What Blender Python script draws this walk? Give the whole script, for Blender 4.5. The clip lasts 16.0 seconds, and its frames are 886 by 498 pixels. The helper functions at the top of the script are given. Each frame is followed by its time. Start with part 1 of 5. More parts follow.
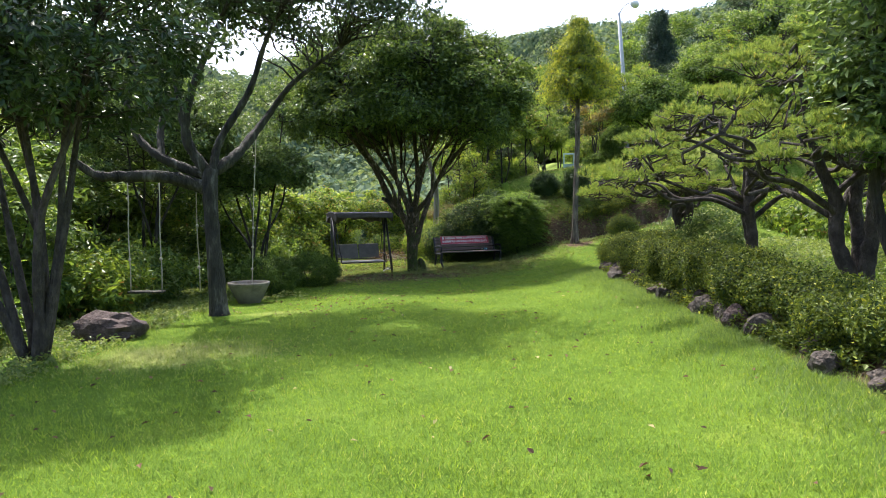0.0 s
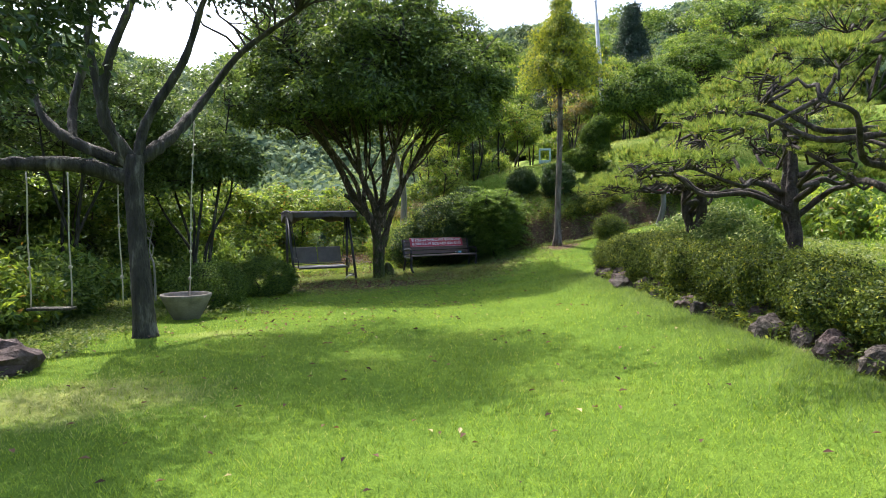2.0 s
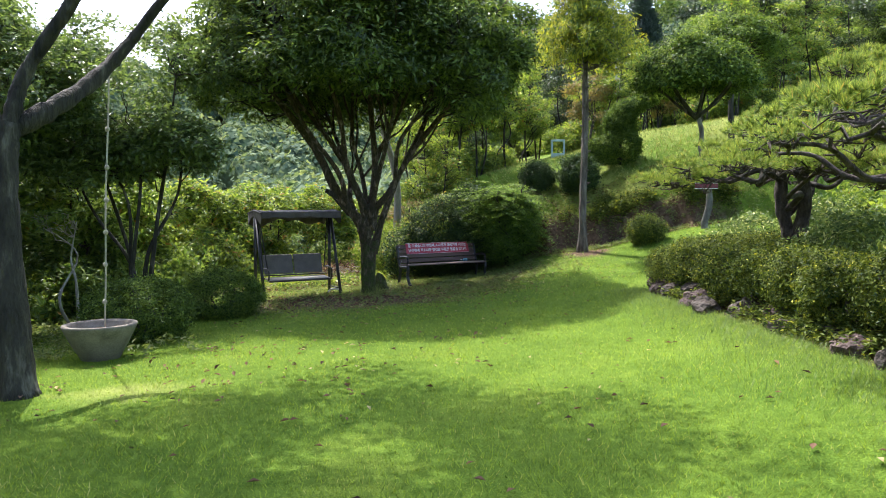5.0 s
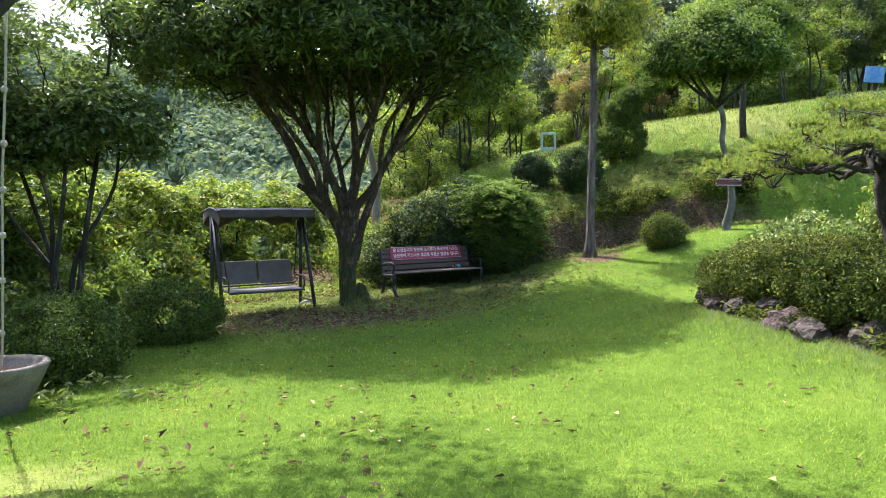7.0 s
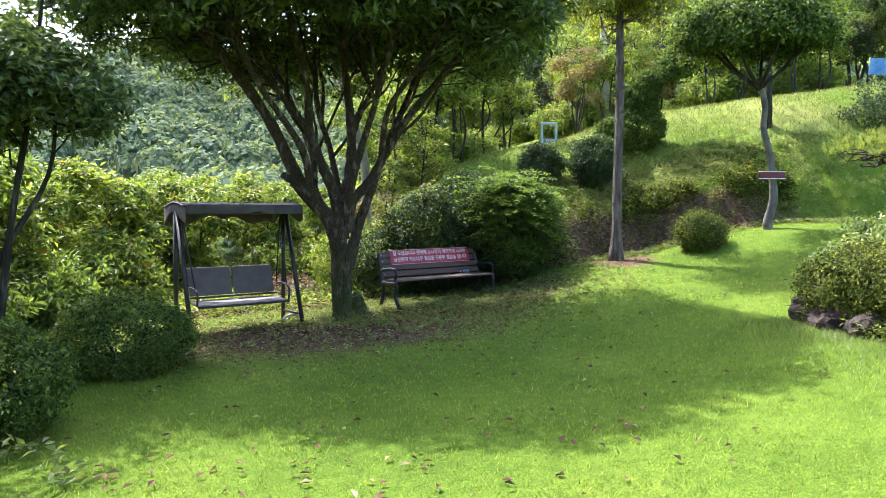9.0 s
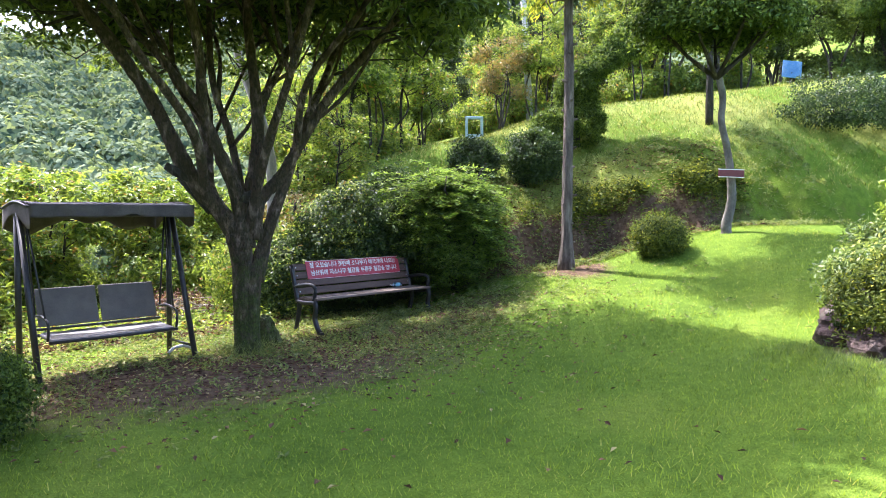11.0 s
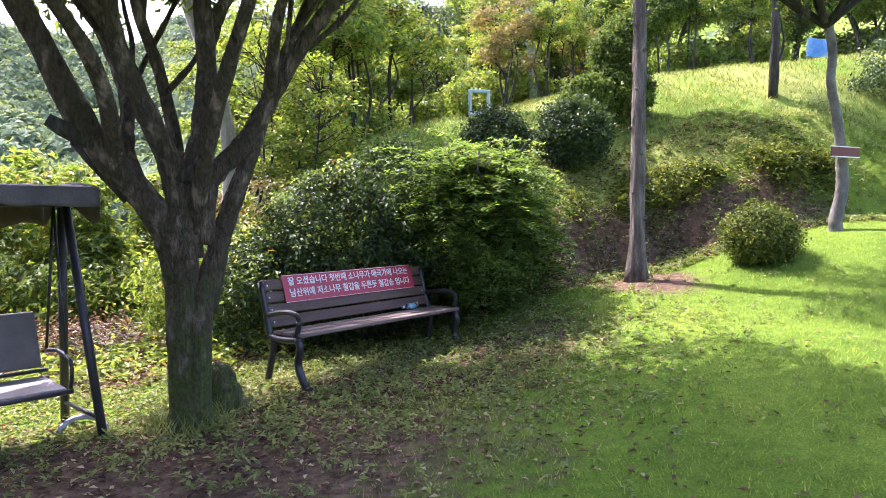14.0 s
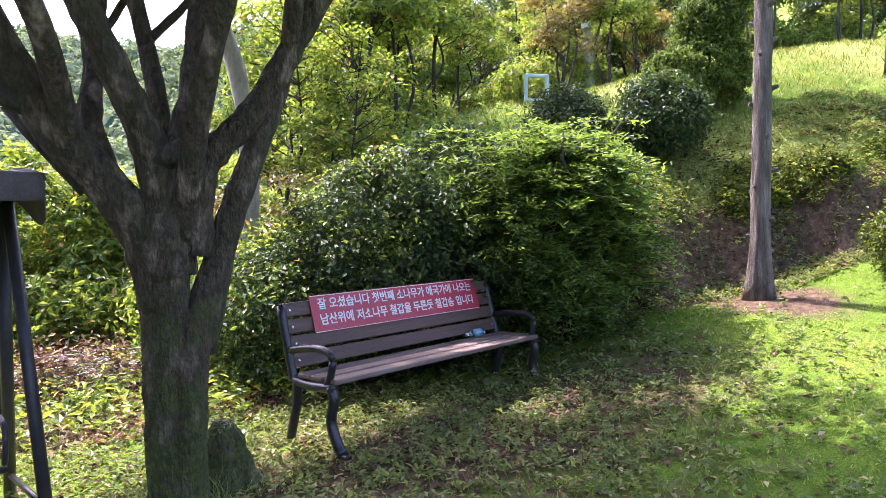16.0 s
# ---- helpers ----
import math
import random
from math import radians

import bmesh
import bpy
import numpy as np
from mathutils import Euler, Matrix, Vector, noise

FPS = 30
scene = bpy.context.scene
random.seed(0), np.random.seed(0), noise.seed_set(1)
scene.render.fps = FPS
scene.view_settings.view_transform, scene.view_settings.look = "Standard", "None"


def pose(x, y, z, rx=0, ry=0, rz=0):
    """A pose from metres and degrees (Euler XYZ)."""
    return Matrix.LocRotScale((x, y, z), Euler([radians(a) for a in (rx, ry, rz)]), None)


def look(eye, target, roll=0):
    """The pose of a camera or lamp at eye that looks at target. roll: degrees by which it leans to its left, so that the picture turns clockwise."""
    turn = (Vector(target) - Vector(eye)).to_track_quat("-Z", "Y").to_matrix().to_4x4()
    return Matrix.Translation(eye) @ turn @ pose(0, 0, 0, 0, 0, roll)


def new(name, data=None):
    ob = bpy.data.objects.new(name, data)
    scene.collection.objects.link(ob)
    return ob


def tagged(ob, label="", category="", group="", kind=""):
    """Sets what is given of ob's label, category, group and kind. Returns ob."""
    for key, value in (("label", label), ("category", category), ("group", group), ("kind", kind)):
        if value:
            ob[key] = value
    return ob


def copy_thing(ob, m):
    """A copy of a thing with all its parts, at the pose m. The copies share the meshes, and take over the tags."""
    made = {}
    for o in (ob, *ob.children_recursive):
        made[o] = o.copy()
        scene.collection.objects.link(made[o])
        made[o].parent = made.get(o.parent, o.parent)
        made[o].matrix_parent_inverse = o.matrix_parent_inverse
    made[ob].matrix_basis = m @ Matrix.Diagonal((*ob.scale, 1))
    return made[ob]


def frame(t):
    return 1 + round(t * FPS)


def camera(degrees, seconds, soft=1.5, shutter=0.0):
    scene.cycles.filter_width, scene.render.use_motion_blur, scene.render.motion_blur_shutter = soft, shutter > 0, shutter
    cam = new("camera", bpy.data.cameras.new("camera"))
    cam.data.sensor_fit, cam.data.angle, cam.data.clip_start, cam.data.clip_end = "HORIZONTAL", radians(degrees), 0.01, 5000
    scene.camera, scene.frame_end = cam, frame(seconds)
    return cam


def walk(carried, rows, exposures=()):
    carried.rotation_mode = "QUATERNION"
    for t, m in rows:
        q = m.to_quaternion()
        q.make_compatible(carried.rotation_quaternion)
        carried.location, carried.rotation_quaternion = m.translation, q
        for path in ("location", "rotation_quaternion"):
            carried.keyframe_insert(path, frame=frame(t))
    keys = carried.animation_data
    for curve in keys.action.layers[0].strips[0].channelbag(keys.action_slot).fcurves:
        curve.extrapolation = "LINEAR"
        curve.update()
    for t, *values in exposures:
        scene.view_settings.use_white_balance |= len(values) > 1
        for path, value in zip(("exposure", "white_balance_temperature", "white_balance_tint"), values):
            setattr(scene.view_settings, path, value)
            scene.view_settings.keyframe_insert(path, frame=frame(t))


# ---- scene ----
cam = camera(64.3, 16.0, soft=0.7)
METRES, EYE, TILT, LEAN, TURN = 17.2, 1.5, 0.0, -2.2, 0.0
ROWS = [
    (0.0, 0.0, 0.0, 0.0, -0.14, -3.08, 2.7),
    (0.5, -0.0012, 0.0319, -0.0004, -0.8, -3.07, 2.72),
    (1.0, -0.0094, 0.0647, 0.0002, -2.02, -3.12, 2.71),
    (1.5, -0.0136, 0.0972, -0.0015, -3.04, -3.15, 2.65),
    (2.0, -0.0191, 0.1283, -0.0031, -3.59, -3.12, 2.63),
    (2.5, -0.0212, 0.1613, -0.0028, -3.9, -3.11, 2.6),
    (3.0, -0.0222, 0.1941, -0.0034, -4.13, -3.09, 2.63),
    (3.5, -0.0261, 0.2271, -0.0032, -4.2, -3.07, 2.62),
    (4.0, -0.0259, 0.2588, -0.0048, -4.24, -2.94, 2.66),
    (6.5, -0.0468, 0.4253, -0.0072, -6.92, -3.01, 2.63),
    (7.0, -0.0577, 0.4581, -0.0077, -8.3, -2.99, 2.59),
    (7.5, -0.0663, 0.4936, -0.0093, -9.78, -3.09, 2.53),
    (8.0, -0.0802, 0.5238, -0.0097, -10.67, -3.08, 2.47),
    (8.5, -0.0875, 0.5551, -0.0098, -11.29, -3.08, 2.45),
    (9.0, -0.0882, 0.5842, -0.0099, -11.67, -3.08, 2.52),
    (9.5, -0.0912, 0.6149, -0.009, -13.03, -3.14, 2.56),
    (10.0, -0.0947, 0.6444, -0.0104, -15.95, -3.13, 2.55),
    (12.5, -0.0765, 0.7935, -0.01, -22.31, -3.31, 2.71),
    (13.0, -0.0748, 0.8253, -0.0108, -22.84, -3.38, 2.73),
    (13.5, -0.0712, 0.858, -0.0123, -23.17, -3.42, 2.69),
    (14.0, -0.0692, 0.8881, -0.0139, -23.33, -3.38, 2.66),
    (14.5, -0.0639, 0.9188, -0.014, -23.42, -3.35, 2.67),
    (15.0, -0.0552, 0.941, -0.0151, -22.75, -3.19, 2.74),
    (15.5, -0.0538, 0.9653, -0.0163, -21.65, -3.06, 2.77),
    (16.0, -0.0495, 0.9842, -0.0158, -20.73, -2.95, 2.78),
]
walk(cam, [(t, pose(0, 0, EYE, TILT, LEAN, TURN) @ pose(METRES * x, METRES * y, METRES * z, 90 + pitch, roll, yaw)) for t, x, y, z, yaw, pitch, roll in ROWS],
     exposures=[(0, 1.6, 6150, 14), (4, 1.8, 6100, 15), (7, 2.02, 5950, 18), (9.0, 2.3, 5900, 20), (10.0, 2.52, 5900, 21), (12.5, 2.62, 5950, 31), (16, 2.72, 5900, 38)])

# ---- world, sun, exposure ----
SUN_DIR = Vector((-0.22, 0.50, 0.84)).normalized()
world = bpy.data.worlds.new("sky")
scene.world = world
world.use_nodes = True
wn = world.node_tree.nodes
sky = wn.new("ShaderNodeTexSky")
sky.sky_type, sky.sun_disc = "NISHITA", False
sky.sun_elevation = math.asin(SUN_DIR.z)
sky.sun_rotation = math.atan2(SUN_DIR.x, SUN_DIR.y)
sky.air_density, sky.dust_density, sky.ozone_density = 1.0, 3.5, 0.6
world.node_tree.links.new(sky.outputs["Color"], wn["Background"].inputs["Color"])
wn["Background"].inputs["Strength"].default_value = 0.15
sun = new("sun", bpy.data.lights.new("sun", "SUN"))
sun.data.energy, sun.data.angle, sun.data.color = 2.75, radians(0.6), (1.0, 0.94, 0.84)
sun.matrix_world = look(SUN_DIR * 60, (0, 0, 0))

# ---- materials ----


def node_mat(name):
    m = bpy.data.materials.new(name)
    m.use_nodes = True
    nt = m.node_tree
    return m, nt, nt.nodes["Principled BSDF"]


def ramp(nt, fac, stops):
    r = nt.nodes.new("ShaderNodeValToRGB")
    while len(r.color_ramp.elements) < len(stops):
        r.color_ramp.elements.new(0.5)
    for e, (p, c) in zip(r.color_ramp.elements, stops):
        e.position, e.color = p, (*c, 1)
    nt.links.new(fac, r.inputs["Fac"])
    return r.outputs["Color"]


def noise_tex(nt, scale, detail=4, vec=None, rough=0.6):
    n = nt.nodes.new("ShaderNodeTexNoise")
    n.inputs["Scale"].default_value, n.inputs["Detail"].default_value, n.inputs["Roughness"].default_value = scale, detail, rough
    if vec is None:
        g = nt.nodes.new("ShaderNodeNewGeometry")
        vec = g.outputs["Position"]
    nt.links.new(vec, n.inputs["Vector"])
    return n.outputs["Fac"]


def mix(nt, fac, a, b, mode="MIX"):
    x = nt.nodes.new("ShaderNodeMix")
    x.data_type, x.blend_type = "RGBA", mode
    for i, v in ((0, fac), (6, a), (7, b)):
        if hasattr(v, "links"):
            nt.links.new(v, x.inputs[i])
        else:
            x.inputs[i].default_value = (*v, 1) if isinstance(v, tuple) else v
    return x.outputs[2]


def bump(nt, bsdf, fac, strength, dist):
    b = nt.nodes.new("ShaderNodeBump")
    b.inputs["Strength"].default_value, b.inputs["Distance"].default_value = strength, dist
    nt.links.new(fac, b.inputs["Height"])
    nt.links.new(b.outputs["Normal"], bsdf.inputs["Normal"])


def surface(name, stops, scale=8, rough=0.8, relief=0.5, depth=0.01, fine=60, metal=0.0, stretch=None, span=0.5):
    """A worn solid: colour varies over a large and a fine noise, with relief."""
    m, nt, b = node_mat(name)
    t = nt.nodes.new("ShaderNodeTexCoord")
    vec = t.outputs["Object"]
    if stretch:
        mp = nt.nodes.new("ShaderNodeMapping")
        mp.inputs["Scale"].default_value = stretch
        nt.links.new(vec, mp.inputs["Vector"])
        vec = mp.outputs["Vector"]
    big, small = noise_tex(nt, scale, 5, vec), noise_tex(nt, fine, 3, vec)
    base = ramp(nt, big, [(0.5 - span / 2 + span * i / max(1, len(stops) - 1), c) for i, c in enumerate(stops)])
    grain = ramp(nt, small, [(0.3, (0.72, 0.72, 0.72)), (0.7, (1.12, 1.12, 1.12))])
    nt.links.new(mix(nt, 1.0, base, grain, "MULTIPLY"), b.inputs["Base Color"])
    b.inputs["Roughness"].default_value, b.inputs["Metallic"].default_value = rough, metal
    add = nt.nodes.new("ShaderNodeMath")
    add.operation = "ADD"
    nt.links.new(big, add.inputs[0])
    nt.links.new(small, add.inputs[1])
    bump(nt, b, add.outputs[0], relief, depth)
    return m


def leaf_mat(name, dark, light, rough=0.45, through_light=0.35, odd=None, odd_share=0.03, patch=0.9, gloss=0.35):
    """Leaves: each its own shade, patches of the plant lighter or darker, light shining through."""
    dark, light = [(c[0] * 1.12, c[1] * 0.95, c[2] * 1.45 + 0.004) for c in (dark, light)]
    m, nt, b = node_mat(name)
    g = nt.nodes.new("ShaderNodeNewGeometry")
    stops = [(0.0, dark), (1.0 - odd_share - 0.01, light)]
    if odd:
        stops += [(1.0 - odd_share, odd), (1.0, odd)]
    col = ramp(nt, g.outputs["Random Per Island"], stops)
    var = ramp(nt, noise_tex(nt, patch, 3, g.outputs["Position"]), [(0.3, (0.78, 0.8, 0.8)), (0.7, (1.2, 1.15, 1.1))])
    col = mix(nt, 1.0, col, var, "MULTIPLY")
    nt.links.new(col, b.inputs["Base Color"])
    b.inputs["Roughness"].default_value = rough
    b.inputs["Specular IOR Level"].default_value = gloss
    tr = nt.nodes.new("ShaderNodeBsdfTranslucent")
    tint = mix(nt, 1.0, col, (1.6, 1.5, 0.75), "MULTIPLY")
    nt.links.new(tint, tr.inputs["Color"])
    ms = nt.nodes.new("ShaderNodeMixShader")
    ms.inputs["Fac"].default_value = through_light
    nt.links.new(b.outputs["BSDF"], ms.inputs[1])
    nt.links.new(tr.outputs["BSDF"], ms.inputs[2])
    nt.links.new(ms.outputs["Shader"], nt.nodes["Material Output"].inputs["Surface"])
    return m


BARK_GREY = surface("bark_grey", [(0.015, 0.013, 0.01), (0.036, 0.033, 0.024), (0.055, 0.05, 0.037), (0.16, 0.15, 0.12)], 7, 0.95, 1.0, 0.04, 36, stretch=(1, 1, 0.25), span=0.36)
BARK_MOSS = surface("bark_moss", [(0.02, 0.014, 0.009), (0.1, 0.07, 0.045), (0.05, 0.043, 0.021), (0.15, 0.11, 0.077), (0.3, 0.235, 0.175)], 9, 0.95, 1.0, 0.06, 42, stretch=(1, 1, 0.42), span=0.38)
def add_moss(m):
    """Moss in ragged patches that climb the foot of a trunk."""
    nt = m.node_tree
    b = nt.nodes["Principled BSDF"]
    old = b.inputs["Base Color"].links[0].from_socket
    t = nt.nodes.new("ShaderNodeTexCoord")
    sep = nt.nodes.new("ShaderNodeSeparateXYZ")
    nt.links.new(t.outputs["Object"], sep.inputs[0])
    mad = nt.nodes.new("ShaderNodeMath")
    mad.operation = "MULTIPLY_ADD"
    mad.inputs[1].default_value = -0.32
    nt.links.new(sep.outputs["Z"], mad.inputs[0])
    nt.links.new(noise_tex(nt, 5, 5, t.outputs["Object"]), mad.inputs[2])
    fac = ramp(nt, mad.outputs[0], [(0.14, (0, 0, 0)), (0.4, (0.75, 0.75, 0.75))])
    green = ramp(nt, noise_tex(nt, 40, 3, t.outputs["Object"]), [(0.3, (0.022, 0.042, 0.005)), (0.7, (0.085, 0.135, 0.014))])
    nt.links.new(mix(nt, fac, old, green), b.inputs["Base Color"])


add_moss(BARK_MOSS)
BARK_PALE = surface("bark_pale", [(0.2, 0.17, 0.13), (0.34, 0.31, 0.26), (0.45, 0.42, 0.37)], 6, 0.9, 0.6, 0.012, 45, stretch=(1, 1, 0.3))
BARK_SMOOTH = surface("bark_smooth", [(0.07, 0.064, 0.05), (0.14, 0.13, 0.105), (0.22, 0.21, 0.175)], 6, 0.9, 0.7, 0.015, 45, stretch=(1, 1, 0.5), span=0.36)
BARK_CEDAR = surface("bark_cedar", [(0.06, 0.047, 0.037), (0.15, 0.125, 0.1), (0.28, 0.245, 0.205)], 6, 0.9, 1.0, 0.03, 50, stretch=(2.5, 2.5, 0.35), span=0.36)
BARK_PINE = surface("bark_pine", [(0.02, 0.016, 0.014), (0.06, 0.048, 0.04), (0.13, 0.11, 0.095)], 9, 0.95, 1.0, 0.03, 45, stretch=(1, 1, 0.5))
LEAF_BIG = leaf_mat("leaf_osmanthus", (0.026, 0.062, 0.012), (0.15, 0.26, 0.035), 0.42, 0.4, patch=1.6)
LEAF_DARK = leaf_mat("leaf_dark", (0.02, 0.045, 0.014), (0.065, 0.125, 0.03), 0.35, 0.22)
LEAF_GLOSSY = leaf_mat("leaf_glossy", (0.045, 0.095, 0.024), (0.15, 0.26, 0.055), 0.36, 0.38)
LEAF_MID = leaf_mat("leaf_mid", (0.045, 0.11, 0.018), (0.17, 0.29, 0.04), 0.42, 0.42)
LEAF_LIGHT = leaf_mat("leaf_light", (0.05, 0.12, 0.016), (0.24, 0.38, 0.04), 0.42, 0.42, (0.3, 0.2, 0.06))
LEAF_GOLD = leaf_mat("leaf_gold", (0.04, 0.115, 0.018), (0.36, 0.45, 0.028), 0.55, 0.4, patch=2.2)
LEAF_RUST = leaf_mat("leaf_rust", (0.1, 0.15, 0.03), (0.22, 0.19, 0.05), 0.5, 0.4)
LEAF_HEDGE = leaf_mat("leaf_azalea", (0.018, 0.046, 0.008), (0.145, 0.22, 0.02), 0.5, 0.24, (0.34, 0.35, 0.04), 0.025, patch=2.5, gloss=0.12)
LEAF_PALE = leaf_mat("leaf_pale", (0.04, 0.1, 0.018), (0.19, 0.31, 0.06), 0.45, 0.35, (0.5, 0.55, 0.25), 0.06)
LEAF_YEW = leaf_mat("leaf_yew", (0.022, 0.058, 0.01), (0.14, 0.25, 0.028), 0.5, 0.28, gloss=0.12)
LEAF_NANDINA = leaf_mat("leaf_nandina", (0.045, 0.115, 0.022), (0.2, 0.37, 0.045), 0.5, 0.45, gloss=0.2)
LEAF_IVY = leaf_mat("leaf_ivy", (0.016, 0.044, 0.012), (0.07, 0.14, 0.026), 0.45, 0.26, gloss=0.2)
NEEDLE = leaf_mat("needles", (0.06, 0.13, 0.028), (0.26, 0.4, 0.06), 0.5, 0.4, (0.4, 0.32, 0.1), 0.04, patch=3.5)
NEEDLE_DARK = leaf_mat("needles_dark", (0.02, 0.05, 0.022), (0.05, 0.1, 0.04), 0.5, 0.2)
# leaf colour paled and blued to stand in for haze over the hills
HAZED_HILL_LEAF = leaf_mat("hazed_hill_leaves", (0.055, 0.115, 0.05), (0.18, 0.275, 0.1), 0.8, 0.3, patch=0.08, gloss=0.03)
GRASS = leaf_mat("grass_blades", (0.056, 0.126, 0.012), (0.235, 0.4, 0.028), 0.6, 0.42, (0.4, 0.43, 0.13), 0.05, patch=4, gloss=0.14)
WEED = leaf_mat("weeds", (0.08, 0.15, 0.03), (0.2, 0.29, 0.06), 0.5, 0.4)
BANK_BLADE = leaf_mat("bank_blades", (0.045, 0.1, 0.012), (0.165, 0.25, 0.026), 0.6, 0.28, (0.26, 0.24, 0.08), 0.1, patch=1.3, gloss=0.2)
STRAW = leaf_mat("straw", (0.19, 0.27, 0.06), (0.33, 0.42, 0.11), 0.7, 0.35)
FALLEN = leaf_mat("fallen_leaf", (0.035, 0.024, 0.012), (0.2, 0.14, 0.06), 0.8, 0.15, (0.42, 0.36, 0.2), 0.14, gloss=0.1)
STONE = surface("stone", [(0.025, 0.02, 0.015), (0.065, 0.05, 0.038), (0.13, 0.11, 0.088)], 7, 0.9, 0.9, 0.03, 30)
STONE_RED = surface("stone_red", [(0.03, 0.02, 0.017), (0.08, 0.052, 0.044), (0.17, 0.13, 0.11)], 7, 0.9, 0.9, 0.03, 30)
CONCRETE = surface("concrete", [(0.12, 0.105, 0.08), (0.21, 0.185, 0.145), (0.29, 0.26, 0.21)], 5, 0.9, 0.5, 0.006, 60)
SOIL = surface("soil", [(0.09, 0.05, 0.03), (0.17, 0.1, 0.06), (0.25, 0.17, 0.1)], 3, 0.95, 0.9, 0.03, 30)
IRON = surface("black_iron", [(0.012, 0.012, 0.013), (0.025, 0.025, 0.027)], 10, 0.38, 0.25, 0.002, 80)
SLAT = surface("bench_slat", [(0.06, 0.032, 0.022), (0.1, 0.058, 0.042), (0.14, 0.085, 0.065)], 3, 0.62, 0.5, 0.003, 40, stretch=(0.4, 6, 6))
SLAT_WORN = surface("worn_slat", [(0.08, 0.052, 0.04), (0.16, 0.115, 0.092), (0.26, 0.2, 0.17)], 3, 0.7, 0.5, 0.003, 40, stretch=(0.4, 6, 6))
SIGN_RED = surface("sign_red", [(0.42, 0.025, 0.045), (0.5, 0.035, 0.06)], 4, 0.4, 0.1, 0.001, 60)
SIGN_PLUM = surface("sign_plum", [(0.12, 0.01, 0.022), (0.16, 0.016, 0.032)], 4, 0.5, 0.1, 0.001, 60)
WHITE = surface("white_paint", [(0.72, 0.72, 0.7), (0.8, 0.8, 0.78)], 8, 0.5, 0.1, 0.001, 60)
STEEL_BOLT = surface("bolt_steel", [(0.4, 0.4, 0.4), (0.55, 0.55, 0.54)], 20, 0.35, 0.1, 0.001, 90, metal=0.9)
FRAME_DARK = surface("swing_frame", [(0.02, 0.02, 0.022), (0.045, 0.043, 0.045)], 8, 0.45, 0.3, 0.002, 70)
CANVAS = surface("canvas", [(0.065, 0.053, 0.052), (0.11, 0.093, 0.09), (0.16, 0.138, 0.132)], 4, 0.85, 0.5, 0.004, 120)
MESH_SEAT = surface("seat_mesh", [(0.11, 0.095, 0.083), (0.18, 0.158, 0.138)], 6, 0.75, 0.5, 0.002, 200)
SEAT_PALE = surface("seat_pale", [(0.13, 0.125, 0.125), (0.21, 0.205, 0.2)], 6, 0.6, 0.3, 0.002, 120)
ROPE = surface("rope", [(0.36, 0.32, 0.24), (0.52, 0.48, 0.38)], 30, 0.9, 0.6, 0.003, 120)
POLE = surface("pole_grey", [(0.34, 0.35, 0.36), (0.46, 0.47, 0.48)], 4, 0.5, 0.15, 0.002, 40)
TEAL = surface("pale_teal", [(0.3, 0.45, 0.45), (0.42, 0.56, 0.55)], 6, 0.6, 0.2, 0.002, 60)
BLUE = surface("blue_panel", [(0.04, 0.14, 0.45), (0.1, 0.3, 0.62), (0.35, 0.52, 0.72)], 2.5, 0.4, 0.1, 0.001, 40)
PLASTIC, pnt, pb = node_mat("clear_plastic")
pb.inputs["Base Color"].default_value = (0.85, 0.93, 0.95, 1)
pb.inputs["Roughness"].default_value, pb.inputs["Transmission Weight"].default_value, pb.inputs["IOR"].default_value = 0.12, 0.85, 1.3
LABEL_BLUE = surface("label_blue", [(0.1, 0.35, 0.5), (0.25, 0.5, 0.62)], 20, 0.4, 0.1, 0.001, 60)
LAMP_GLASS = surface("lamp_glass", [(0.6, 0.62, 0.62), (0.7, 0.72, 0.72)], 8, 0.2, 0.1, 0.001, 40)

# ---- building helpers ----
rng = np.random.default_rng(11)


def unit(v):
    return v / np.maximum(np.linalg.norm(v, axis=-1, keepdims=True), 1e-9)


def tri_mesh(name, verts, faces, mat, smooth=False):
    """A mesh from arrays of vertices and triangles."""
    me = bpy.data.meshes.new(name)
    nv, nf = len(verts), len(faces)
    me.vertices.add(nv)
    me.vertices.foreach_set("co", np.ascontiguousarray(verts, dtype=np.float32).ravel())
    me.loops.add(nf * 3)
    me.loops.foreach_set("vertex_index", np.ascontiguousarray(faces, dtype=np.int32).ravel())
    me.polygons.add(nf)
    me.polygons.foreach_set("loop_start", np.arange(0, nf * 3, 3, dtype=np.int32))
    me.polygons.foreach_set("loop_total", np.full(nf, 3, dtype=np.int32))
    me.polygons.foreach_set("use_smooth", np.full(nf, smooth, dtype=bool))
    me.update(calc_edges=True)
    me.materials.append(mat)
    return me


def thing(name, at=(0, 0, 0), label="", category="", group="", kind="", turn=0, size=1):
    ob = new(name)
    ob.matrix_basis = pose(*at, 0, 0, turn) @ Matrix.Scale(size, 4)
    return tagged(ob, label, category, group, kind)


def child(name, me, parent, label=""):
    ob = new(name, me)
    ob.parent = parent
    return tagged(ob, label)


def part(name, bm, material, parent, label="", smooth=False):
    """One bmesh as one mesh object under a thing or part."""
    me = bpy.data.meshes.new(name)
    bm.normal_update()
    bm.to_mesh(me)
    bm.free()
    if smooth:
        me.polygons.foreach_set("use_smooth", np.full(len(me.polygons), True))
    me.materials.append(material)
    return child(name, me, parent, label)


